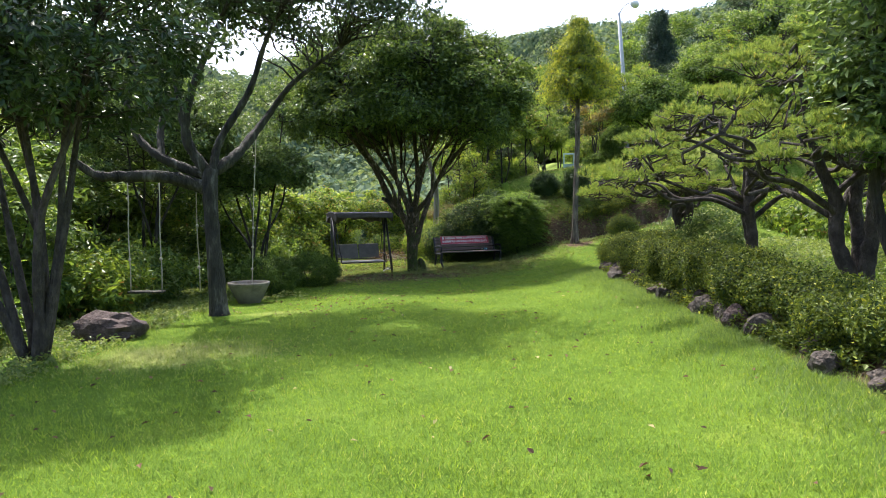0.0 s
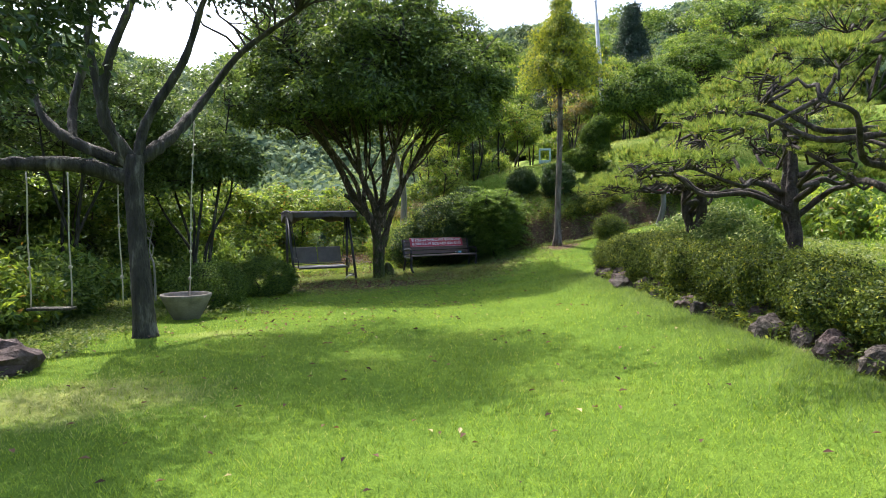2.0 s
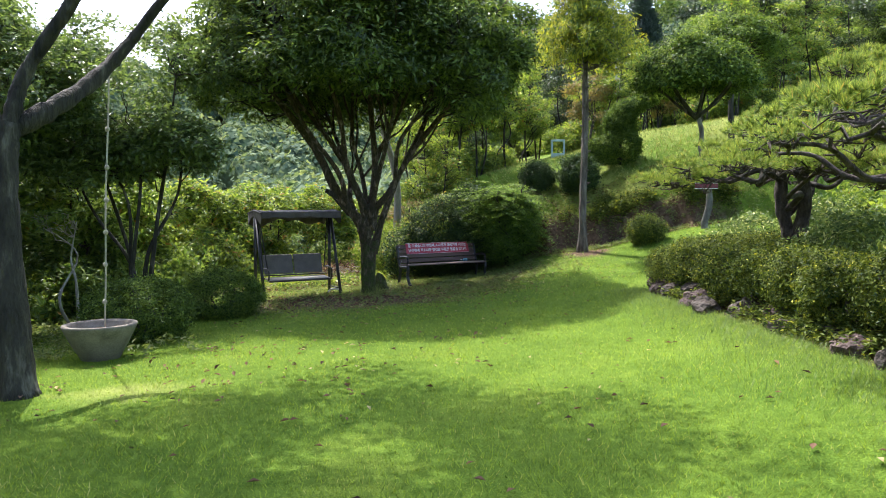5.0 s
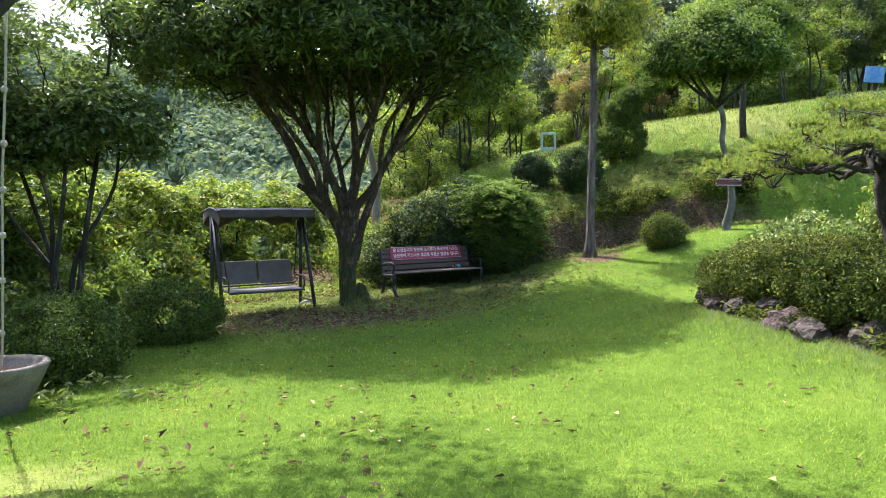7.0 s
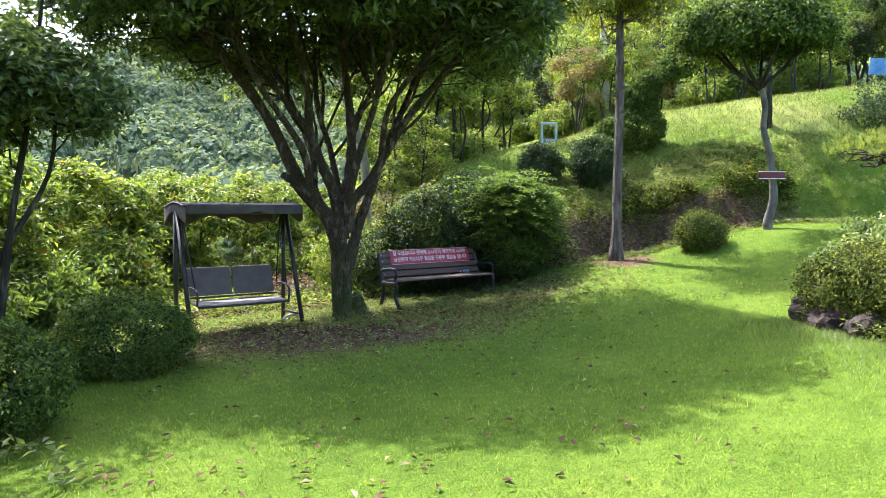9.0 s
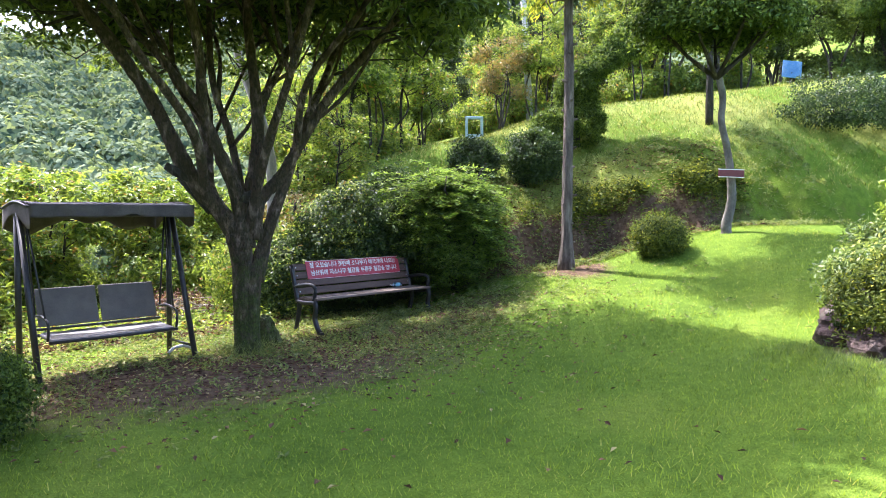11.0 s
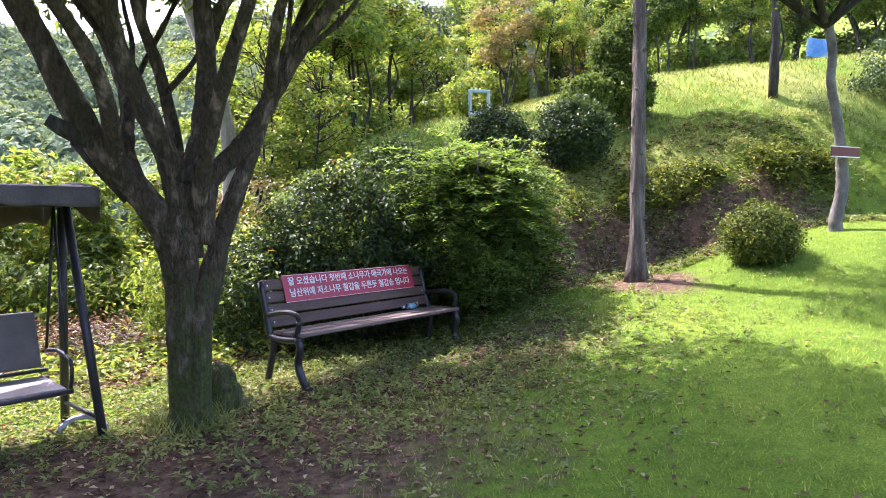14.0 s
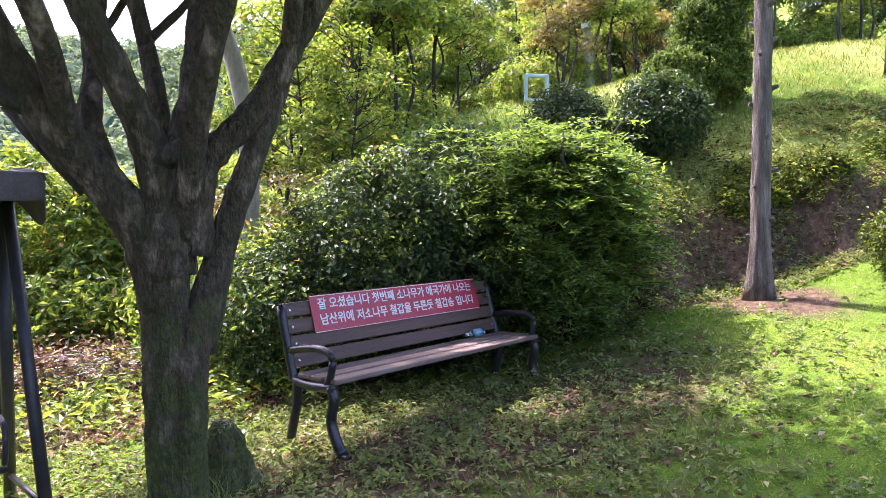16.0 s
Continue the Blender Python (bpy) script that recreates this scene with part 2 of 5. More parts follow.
class Shape:
    """Vertices and triangles gathered for one mesh."""

    def __init__(self):
        self.v, self.f, self.n = [], [], 0

    def add(self, v, f):
        self.v.append(np.asarray(v, float))
        self.f.append(np.asarray(f, int) + self.n)
        self.n += len(v)

    def tube(self, pts, radii, sides=8, wobble=0.0, flute=0.0):
        pts = np.asarray(pts, float)
        radii = np.broadcast_to(np.asarray(radii, float), (len(pts),))
        d = unit(np.gradient(pts, axis=0))
        ref = np.array([0.31, 0.95, 0.05]) if abs(d[:, 2]).mean() > 0.6 else np.array([0.05, 0.1, 1.0])
        a = unit(np.cross(d, ref))
        b = np.cross(d, a)
        ang = np.linspace(0, 2 * np.pi, sides, endpoint=False)
        k = 1 + wobble * rng.standard_normal((len(pts), sides)) + wobble * 1.2 * np.sin(3 * ang + 1)[None]
        if flute:
            run = np.arange(len(pts))[:, None]
            for n in (2, 3, 5, 8):
                k = k + flute / n**0.5 * np.sin(n * ang[None] + rng.uniform(0, 6.283) + rng.uniform(-0.09, 0.09) * run) * (0.6 + 0.4 * np.sin(run * rng.uniform(0.2, 0.5) + n))
        ring = pts[:, None] + (radii[:, None] * k)[..., None] * (np.cos(ang)[None, :, None] * a[:, None] + np.sin(ang)[None, :, None] * b[:, None])
        v = np.concatenate([ring.reshape(-1, 3), pts[:1], pts[-1:]])
        i, j = np.meshgrid(np.arange(len(pts) - 1), np.arange(sides), indexing="ij")
        p, q = (i * sides + j).ravel(), (i * sides + (j + 1) % sides).ravel()
        r, s = p + sides, q + sides
        f = np.concatenate([np.stack([p, q, s], 1), np.stack([p, s, r], 1)])
        k0, k1 = len(v) - 2, len(v) - 1
        jj = np.arange(sides)
        e = (len(pts) - 1) * sides
        f = np.concatenate([f, np.stack([np.full(sides, k0), (jj + 1) % sides, jj], 1), np.stack([np.full(sides, k1), e + jj, e + (jj + 1) % sides], 1)])
        self.add(v, f)

    def mesh(self, name, mat, smooth=False):
        return tri_mesh(name, np.concatenate(self.v), np.concatenate(self.f), mat, smooth)


def curve_pts(ctrl, n=10):
    """A smooth path through the given points."""
    c = np.asarray(ctrl, float)
    c = np.concatenate([[2 * c[0] - c[1]], c, [2 * c[-1] - c[-2]]])
    out = []
    for i in range(1, len(c) - 2):
        t = np.linspace(0, 1, n, endpoint=False)[:, None]
        p0, p1, p2, p3 = c[i - 1 : i + 3]
        out.append(0.5 * (2 * p1 + (p2 - p0) * t + (2 * p0 - 5 * p1 + 4 * p2 - p3) * t**2 + (3 * p1 - p0 - 3 * p2 + p3) * t**3))
    return np.concatenate(out + [c[-2:-1]])


def leaf_arrays(p, nrm, size, slim=0.45, fold=0.25, hang=0.0):
    """Folded leaves, two triangles each, at the points p, facing along nrm."""
    n = len(p)
    size = np.broadcast_to(np.asarray(size, float), (n,)) * rng.uniform(0.7, 1.25, n)
    nrm = unit(nrm)
    d = rng.standard_normal((n, 3))
    d[:, 2] -= hang
    d = unit(d - nrm * (d * nrm).sum(1, keepdims=True))
    s = np.cross(nrm, d)
    L, W = size[:, None], (size * slim)[:, None]
    tip, mid = p + d * L, p + d * L * 0.45
    lift = nrm * W * fold
    v = np.stack([p, mid + s * W * 0.5 + lift, tip, mid - s * W * 0.5 + lift], 1).reshape(-1, 3)
    k = np.arange(n)[:, None] * 4
    f = np.concatenate([k + [0, 1, 2], k + [0, 2, 3]])
    return v, f


def crown_points(centre, radii, n, inner=0.55, low=-0.6, lump=0.22, seed=0):
    """Clump centres in the outer shell of a lumpy ellipsoid, none below low."""
    r = np.random.default_rng(seed)
    d = unit(r.standard_normal((n * 3, 3)))
    d = d[d[:, 2] > low][:n]
    ph = r.uniform(0, 6.28, 6)
    bumps = np.sin(3.1 * d[:, 0] * 2 + ph[0]) * np.sin(2.7 * d[:, 1] * 2 + ph[1]) + 0.7 * np.sin(5.3 * d[:, 2] + 4 * d[:, 0] + ph[2])
    k = r.uniform(inner**2, 1, len(d)) ** 0.5 * (1 + lump * bumps * 0.6)
    return np.asarray(centre) + d * np.asarray(radii) * k[:, None], d


def lobed_crown(centre, radii, lobes, lobe_r, per, low=-0.6, seed=0):
    """Clump centres on the outer sides of many rounded lobes that make up a crown."""
    r = np.random.default_rng(seed)
    d = unit(r.standard_normal((lobes * 4, 3)))
    d = d[d[:, 2] > low][:lobes]
    mid = np.asarray(centre) + d * np.asarray(radii) * r.uniform(0.62, 1.0, (len(d), 1))
    e = unit(r.standard_normal((len(d), per, 3)) + d[:, None] * 0.7 + np.array([0, 0, 0.35]))
    size = lobe_r * r.uniform(0.6, 1.3, (len(d), 1, 1))
    c = mid[:, None] + e * size * np.array([1, 1, 0.75])
    return c.reshape(-1, 3), e.reshape(-1, 3)


def foliage(shape, clumps, dirs, each, spread, size, slim=0.45, up=0.35, hang=0.3, flat=0.7):
    n = len(clumps)
    off = rng.standard_normal((n, each, 3)) * spread * np.array([1, 1, flat])
    p = (clumps[:, None] + off).reshape(-1, 3)
    nrm = np.repeat(dirs, each, 0) * 0.6 + rng.standard_normal((n * each, 3)) * 0.55 + np.array([0, 0, up])
    shape.add(*leaf_arrays(p, nrm, size, slim, 0.25, hang))


def limb_path(a, b, sag=0.0, wander=0.12, n=7):
    t = np.linspace(0, 1, n)[:, None]
    a, b = np.asarray(a, float), np.asarray(b, float)
    p = a + (b - a) * t
    L = np.linalg.norm(b - a)
    p[1:-1] += rng.standard_normal((n - 2, 3)) * wander * L * 0.25
    p[:, 2] += sag * L * np.sin(np.pi * t[:, 0])
    return p


def ss(a, b, v):
    k = np.clip((np.asarray(v, float) - a) / (b - a), 0, 1)
    return k * k * (3 - 2 * k)


# ---- ground ----
def edge_x(y):
    return 2.75 + 0.055 * np.asarray(y, float)


def bank_line(x, y):
    """How far a place lies behind the ragged foot of the earth bank."""
    return y - (22.45 - 0.1 * (x - 4.5)) + 0.12 * np.sin(2.1 * x) + 0.09 * np.sin(5.3 * x + 1) + 0.05 * np.sin(11 * x)


def height(x, y):
    x, y = np.asarray(x, float), np.asarray(y, float)
    z = 0.038 * np.clip(x, -8, 8) - 0.014 * np.clip(y, -5, 20) + 0.18 * ss(1.5, 3.5, x)
    z = z + 0.3 * ss(17, 22, y) * ss(1, 4.5, x) + 0.5 * ss(4, 7.5, x) * ss(13, 21, y) + 0.1 * ss(20, 22, y) * ss(-2, 0.5, x)
    z = z + 0.22 * ss(0.15, 0.7, x - edge_x(y)) * (1 - ss(16.2, 17.4, y)) + 0.1 * np.clip(x - 5.5, 0, 20) * (1 - ss(12, 18, y))
    d = bank_line(x, y)
    amt = ss(0.9, 3.4, x + 0.3 * (y - 23))
    z = z + amt * (0.72 * ss(0.05, 0.5, d) + 0.66 * ss(0.3, 1.5, d) + 1.17 * ss(1.0, 4.4, d) + 0.04 * np.clip(d - 5.5, 0, 40))
    z = z + amt * ss(-0.1, 0.6, d) * (1 - ss(1.5, 3.5, d)) * 0.07 * np.sin(6.1 * x + 2 * np.sin(4.3 * y)) * np.sin(5.2 * y + x)
    z = z + 0.13 * np.clip(x - 5.8, 0, 20) * ss(22.2, 24.6, y)
    z = z - 0.2 * np.clip(-x - 6.5, 0, 30) * (1 - 0.4 * ss(30, 60, y)) - 0.2 * np.clip(y - 26.2, 0, 28) * (1 - ss(0, 6, x))
    r = np.hypot(x, y - 15)
    hill = (37.5 - 6.5 * np.exp(-(((x + 7) / 18) ** 2)) - 8 * ss(-10, 15, x) + 6 * ss(25, 70, x)) * ss(50, 150, r) + 10 * ss(150, 330, r)
    wave = np.sin(x * 0.031 + 1.0) * np.cos(y * 0.027) + 0.6 * np.sin(x * 0.067 + y * 0.05)
    z = z + hill * (1 + 0.13 * wave) * np.where(y < -20, 0.6, 1)
    return z + 0.012 * np.sin(x * 2.3 + 1.7 * y) * np.cos(1.9 * y - x) * (r < 40)


def gz(x, y):
    return float(height(x, y))


def spaced(lo, hi, step, reach, n):
    g = np.geomspace(1, reach, n)
    return np.concatenate([lo - g[::-1] * step * 2, np.arange(lo, hi, step), hi + g * step * 2])


gx, gy = spaced(-8, 11, 0.14, 1100, 46), spaced(0, 30, 0.14, 1100, 46)
X, Y = np.meshgrid(gx, gy)
Z = height(X, Y)
nx, ny = len(gx), len(gy)
q = (np.arange(ny - 1)[:, None] * nx + np.arange(nx - 1)[None]).ravel()
faces = np.concatenate([np.stack([q, q + 1, q + nx + 1], 1), np.stack([q, q + nx + 1, q + nx], 1)])


def soil_amount(x, y):
    """Bare earth and litter: under the trees, on the bank, along the bed."""
    d = bank_line(x, y)
    bank = 1.0 * ss(-0.25, 0.1, d) * (1 - ss(0.3, 0.75 + 0.5 * (1 - ss(3.5, 5.5, x)), d)) * ss(1.2, 3.0, x) * (1 - 0.8 * ss(6.8, 8.5, x))
    tree = np.exp(-(((x + 1.3) / 2.5) ** 2 + ((y - 19.7) / 1.5) ** 2)) * 0.95
    tree = np.maximum(tree, 0.72 * np.exp(-(((x - 1.2) / 2.0) ** 2 + ((y - 21.2) / 1.1) ** 2)))
    behind = ss(21.8, 23, y) * (1 - ss(0, 2, x)) * 0.9
    cedar = 1.3 * np.exp(-((x - 4.2) ** 2 + (y - 21.8) ** 2) / 0.28)
    left = ss(-5.2, -7.0, x) * 0.7
    e = x - edge_x(y)
    bed = ss(-0.15, 0.15, e) * (1 - ss(0.9, 1.5, e)) * (1 - ss(16.4, 17.2, y)) * ss(3.0, 4.5, y) * 0.75
    return np.clip(np.maximum.reduce([bank, tree, behind, cedar, left, bed]), 0, 1)


def dry_amount(x, y):
    p = np.exp(-(((x + 3.3) / 1.1) ** 2 + ((y - 8.7) / 0.9) ** 2)) + 0.6 * np.exp(-(((x + 2.9) / 0.9) ** 2 + ((y - 12.4) / 0.6) ** 2))
    hill = ss(22.6, 23.2, y) * ss(2, 4, x) * (0.42 + 0.3 * np.sin(1.3 * x + 0.7 * y) * np.sin(1.1 * y - 0.4 * x))
    return np.clip(np.maximum(p, hill), 0, 1)


LAWN, nt, b = node_mat("lawn_ground")
g = nt.nodes.new("ShaderNodeNewGeometry").outputs["Position"]
soil_at, dry_at = nt.nodes.new("ShaderNodeAttribute"), nt.nodes.new("ShaderNodeAttribute")
soil_at.attribute_name, dry_at.attribute_name = "soil", "dry"
green = ramp(nt, noise_tex(nt, 0.7, 5, g), [(0.3, (0.088, 0.16, 0.022)), (0.55, (0.13, 0.215, 0.03)), (0.75, (0.18, 0.25, 0.042))])
blades = mix(nt, 1.0, ramp(nt, noise_tex(nt, 90, 3, g), [(0.32, (0.5, 0.54, 0.4)), (0.7, (1.3, 1.25, 1.1))]), ramp(nt, noise_tex(nt, 9, 4, g), [(0.3, (0.75, 0.8, 0.75)), (0.7, (1.2, 1.15, 1.1))]), "MULTIPLY")
green = mix(nt, 1.0, green, blades, "MULTIPLY")
straw = ramp(nt, noise_tex(nt, 35, 3, g), [(0.3, (0.19, 0.22, 0.05)), (0.7, (0.38, 0.41, 0.12))])
earth = ramp(nt, noise_tex(nt, 14, 6, g), [(0.28, (0.045, 0.03, 0.018)), (0.5, (0.115, 0.077, 0.048)), (0.6, (0.15, 0.105, 0.066)), (0.75, (0.21, 0.16, 0.105))])


def masked(attr, scale, lo, hi):
    a = nt.nodes.new("ShaderNodeMath")
    a.operation = "ADD"
    nt.links.new(attr.outputs["Fac"], a.inputs[0])
    nt.links.new(noise_tex(nt, scale, 5, g), a.inputs[1])
    r = nt.nodes.new("ShaderNodeMapRange")
    r.inputs["From Min"].default_value, r.inputs["From Max"].default_value = lo, hi
    nt.links.new(a.outputs[0], r.inputs["Value"])
    return r.outputs["Result"]


col = mix(nt, masked(dry_at, 3.0, 0.75, 1.35), green, straw)
col = mix(nt, masked(soil_at, 4.0, 0.72, 1.1), col, earth)
nt.links.new(col, b.inputs["Base Color"])
b.inputs["Roughness"].default_value, b.inputs["Specular IOR Level"].default_value = 0.9, 0.06
bump(nt, b, noise_tex(nt, 45, 5, g), 0.9, 0.03)
me = tri_mesh("ground", np.stack([X.ravel(), Y.ravel(), Z.ravel()], 1), faces, LAWN, True)
for attr, val in (("soil", soil_amount(X, Y)), ("dry", dry_amount(X, Y))):
    me.attributes.new(attr, "FLOAT", "POINT").data.foreach_set("value", val.ravel().astype(np.float32))
ground = tagged(new("ground", me), "sunlit mown lawn running into a grassy bank and wooded hills", "lawn", "", "structure")

# ---- trees ----


def add_limbs(root, limbs, mat, sides=8, flute=0.0, knots=0.1):
    """Each main limb a part: (points, start radius, end radius), in the tree's own space."""
    tips = []
    for ctrl, r0, r1 in limbs:
        pts = curve_pts(ctrl, 8 if flute else 6)
        s = Shape()
        s.tube(pts, np.linspace(r0, r1, len(pts)) * (1 + knots * rng.standard_normal(len(pts))), sides, 0.03 if flute else 0.07, flute)
        child("limb", s.mesh("limb", mat, True), root)
        tips.append(pts)
    return tips


def add_twigs(root, sources, targets, mat, r0=0.025, share=1.0, wander=0.3):
    """Thin branches from the nearest limb to the leaf clumps."""
    src = np.concatenate(sources)
    s = Shape()
    for c in targets:
        if rng.random() > share:
            continue
        w = np.linalg.norm(src - c, axis=1) + 1.2 * np.maximum(0, src[:, 2] - c[2] + 0.2)
        a = src[w.argmin()]
        pts = limb_path(a, c, 0.06, wander, 6)
        s.tube(pts, np.linspace(r0, 0.005, 6), 4, 0.03)
    if s.n:
        tagged(child("twig_spray", s.mesh("twig_spray", mat, True), root), kind="stuff")


def trunk_part(root, ctrl, radii, mat, sides=12, wobble=0.05, flare=1.5, name="trunk", flute=0.0):
    pts = curve_pts(ctrl, 7)
    r = np.interp(np.linspace(0, 1, len(pts)), np.linspace(0, 1, len(radii)), radii)
    r[0] *= flare
    r[1] *= 1 + (flare - 1) * 0.45
    r[2] *= 1 + (flare - 1) * 0.15
    s = Shape()
    s.tube(pts, r, sides, wobble, flute)
    child(name, s.mesh(name, mat, True), root)
    return pts


# the big dome-crowned tree beside the bench
bx, by = -0.88, 20.78
big = thing("dome_tree", (bx, by, gz(bx, by) - 0.05), "large dome-crowned evergreen tree with several grey limbs beside the bench", "tree")
trunk_part(big, [(0, 0, 0), (-0.02, 0, 0.5), (-0.02, 0.02, 1.0), (-0.04, 0, 1.62)], [0.125, 0.115, 0.12, 0.142], BARK_MOSS, 30, 0.03, 1.5, flute=0.07)
s = Shape()
s.tube(curve_pts([(0.085, -0.05, 0), (0.075, -0.045, 0.5), (0.11, -0.02, 0.95), (0.22, 0.02, 1.35)], 6), [0.105, 0.098] + [0.092] * 11 + [0.09, 0.085, 0.08, 0.075, 0.07, 0.06], 22, 0.03, 0.06)
child("trunk", s.mesh("trunk", BARK_MOSS, True), big)
DOME_BOUGHS = [
    ([(-0.02, 0.02, 1.15), (-0.16, 0, 1.6), (-0.6, -0.05, 2.2), (-0.98, -0.1, 3.0), (-1.45, -0.25, 3.7), (-2.2, -0.4, 4.6)], 0.125, 0.05),
    ([(0.0, -0.02, 1.3), (-0.06, -0.06, 1.9), (-0.26, -0.15, 2.4), (-0.42, -0.2, 2.85), (-0.5, -0.5, 3.7), (-0.8, -0.9, 4.8)], 0.1, 0.04),
    ([(-0.1, 0.08, 1.4), (-0.36, 0.3, 2.05), (-0.38, 0.5, 2.6), (-0.7, 1.0, 3.5), (-1.1, 1.6, 4.5)], 0.07, 0.03),
    ([(0.03, 0, 1.3), (0.03, 0.02, 1.75), (0.17, 0.05, 2.35), (0.19, 0.1, 3.0), (0.1, 0.2, 4.2), (0.1, 0.2, 5.6)], 0.105, 0.04),
    ([(0.02, 0.05, 1.5), (-0.02, 0.2, 2.1), (-0.12, 0.35, 2.7), (-0.3, 0.5, 3.4), (-0.3, 1.0, 4.6)], 0.06, 0.03),
    ([(0.12, 0, 1.4), (0.18, 0, 1.85), (0.42, -0.03, 2.12), (0.62, -0.05, 2.45), (0.98, -0.12, 3.05), (1.5, -0.3, 3.7), (2.2, -0.45, 4.5)], 0.095, 0.04),
    ([(0.14, 0.02, 0.9), (0.28, 0.02, 1.5), (0.5, 0.0, 2.1), (0.75, 0.4, 2.7), (1.2, 1.0, 3.6), (1.6, 1.6, 4.5)], 0.085, 0.035),
    ([(0.06, -0.04, 1.5), (0.2, -0.4, 2.3), (0.45, -0.9, 3.2), (0.7, -1.6, 4.2)], 0.065, 0.03),
    ([(-0.42, -0.06, 1.95), (-0.55, -0.5, 2.6), (-1.1, -1.0, 3.4), (-1.5, -1.5, 4.2)], 0.06, 0.03),
    ([(-0.42, -0.2, 2.85), (-0.75, -0.2, 3.3), (-1.3, 0.3, 4.0), (-1.9, 0.6, 4.6)], 0.05, 0.025),
    ([(0.62, -0.05, 2.45), (0.7, -0.5, 3.2), (1.2, -1.0, 3.9), (1.6, -1.5, 4.6)], 0.05, 0.025),
    ([(0.19, 0.1, 3.0), (0.6, 0.5, 3.7), (1.0, 0.4, 4.6)], 0.05, 0.025),
]
paths = add_limbs(big, DOME_BOUGHS, BARK_MOSS, 18, 0.06, 0.06)
fork = np.random.default_rng(15)
small = []
for p in paths:
    for at in fork.uniform(0.45, 0.95, 3):
        a = p[int(at * (len(p) - 1))]
        out = unit(np.array([a[0], a[1], 0]) + fork.normal(0, 0.9, 3) * np.array([1, 1, 0])) * fork.uniform(0.4, 1.0)
        m1 = a + out * 0.45 + np.array([0, 0, fork.uniform(0.35, 0.6)])
        m2 = a + out + np.array([0, 0, fork.uniform(0.9, 1.5)]) + fork.normal(0, 0.08, 3)
        small.append(([tuple(a), tuple(m1), tuple(m2), tuple(m2 + out * 0.7 + np.array([0, 0, 0.6]))], fork.uniform(0.022, 0.035), 0.01))
paths += add_limbs(big, small, BARK_MOSS, 7)
for a, d2 in (((-0.55, -0.05, 2.1), (-0.3, -0.06, 0.16)), ((-0.35, -0.02, 1.75), (-0.35, 0.1, 0.4)), ((-0.05, -0.08, 1.85), (0.14, -0.1, 0.1))):
    s = Shape()
    s.tube([a, tuple(np.add(a, np.multiply(d2, 0.7))), tuple(np.add(a, d2))], [0.06, 0.055, 0.045], 9, 0.06)
    child("cut_stub", s.mesh("cut_stub", BARK_GREY, True), big, "sawn pale grey branch stub")
C, D = lobed_crown((-0.2, -0.25, 4.9), (3.55, 2.8, 2.35), 190, 0.5, 14, -0.5, 3)
keep = C[:, 2] > 3.95 + 0.25 * rng.standard_normal(len(C)) - 0.09 * np.hypot(C[:, 0], C[:, 1]) * (np.hypot(C[:, 0], C[:, 1]) > 2.2)
C, D = C[keep], D[keep]
add_twigs(big, paths, C, BARK_GREY, 0.022, 0.24)
s = Shape()
foliage(s, C, D, 40, 0.13, 0.13, 0.34, 0.75, 0.5, 0.5)
C, D = crown_points((-0.2, -0.25, 4.9), (3.3, 2.7, 2.1), 900, 0.35, -0.4, 0.1, 4)
foliage(s, C[C[:, 2] > 4.05], D[C[:, 2] > 4.05], 32, 0.24, 0.15, 0.4, 0.75, 0.4, 0.6)
child("crown", s.mesh("crown", LEAF_BIG), big)

# dry brushwood raked together behind it
brush = thing("brush_heap", (-1.75, 24.2, gz(-1.75, 24.2)), "low heap of dry brown twigs and dead leaves in the undergrowth", "brushwood", kind="stuff")
hr = np.random.default_rng(77)
s = Shape()
for i in range(170):
    r, a, d = math.sqrt(hr.random()) * 0.75, hr.random() * 6.283, hr.random() * 6.283
    p = np.array((r * math.cos(a), 0.7 * r * math.sin(a), 0.4 * (1 - (r / 0.8) ** 2) * hr.random() ** 0.5))
    v = np.array((math.cos(d), math.sin(d), 0.35 * (hr.random() - 0.4))) * (0.12 + 0.22 * hr.random())
    s.tube([tuple(p - v), tuple(p + (0, 0, 0.03)), tuple(p + v)], [0.008, 0.006, 0.003], 4, 0.0)
child("twigs", s.mesh("twigs", BARK_PALE, True), brush)
R, A = np.sqrt(hr.random(130)) * 0.85, hr.random(130) * 6.283
C = np.stack([R * np.cos(A), 0.75 * R * np.sin(A), 0.4 * np.clip(1 - (R / 0.85) ** 2, 0, 1) + 0.02], 1)
D = np.stack([np.cos(A) * 0.4, np.sin(A) * 0.4, np.ones(130)], 1)
s = Shape()
foliage(s, C, D / np.linalg.norm(D, axis=1)[:, None], 12, 0.12, 0.07, 0.5, 0.6, 0.2)
child("dead_leaves", s.mesh("dead_leaves", FALLEN), brush)

# a stump against its foot
st = thing("stump", (-0.62, 21.0, gz(-0.62, 21.0)), "short weathered brown stump with a ragged top at the tree's foot", "stump")
s = Shape()
for fx, fy, top_z, w in ((0, 0, 0.34, 0.13), (-0.09, 0.05, 0.27, 0.1), (0.08, -0.02, 0.22, 0.09), (0.02, 0.1, 0.3, 0.09)):
    s.tube([(fx * 1.5, fy * 1.5, -0.06), (fx * 1.3, fy * 1.3, 0.05), (fx, fy, top_z * 0.45), (fx * 1.05, fy, top_z * 0.75), (fx * 0.9 - 0.02, fy, top_z), (fx * 0.8 - 0.05, fy, top_z + 0.05)], [w * 1.25, w * 1.1, w, w * 0.9, w * 0.62, w * 0.12], 11, 0.1)
child("wood", s.mesh("wood", BARK_MOSS), st)

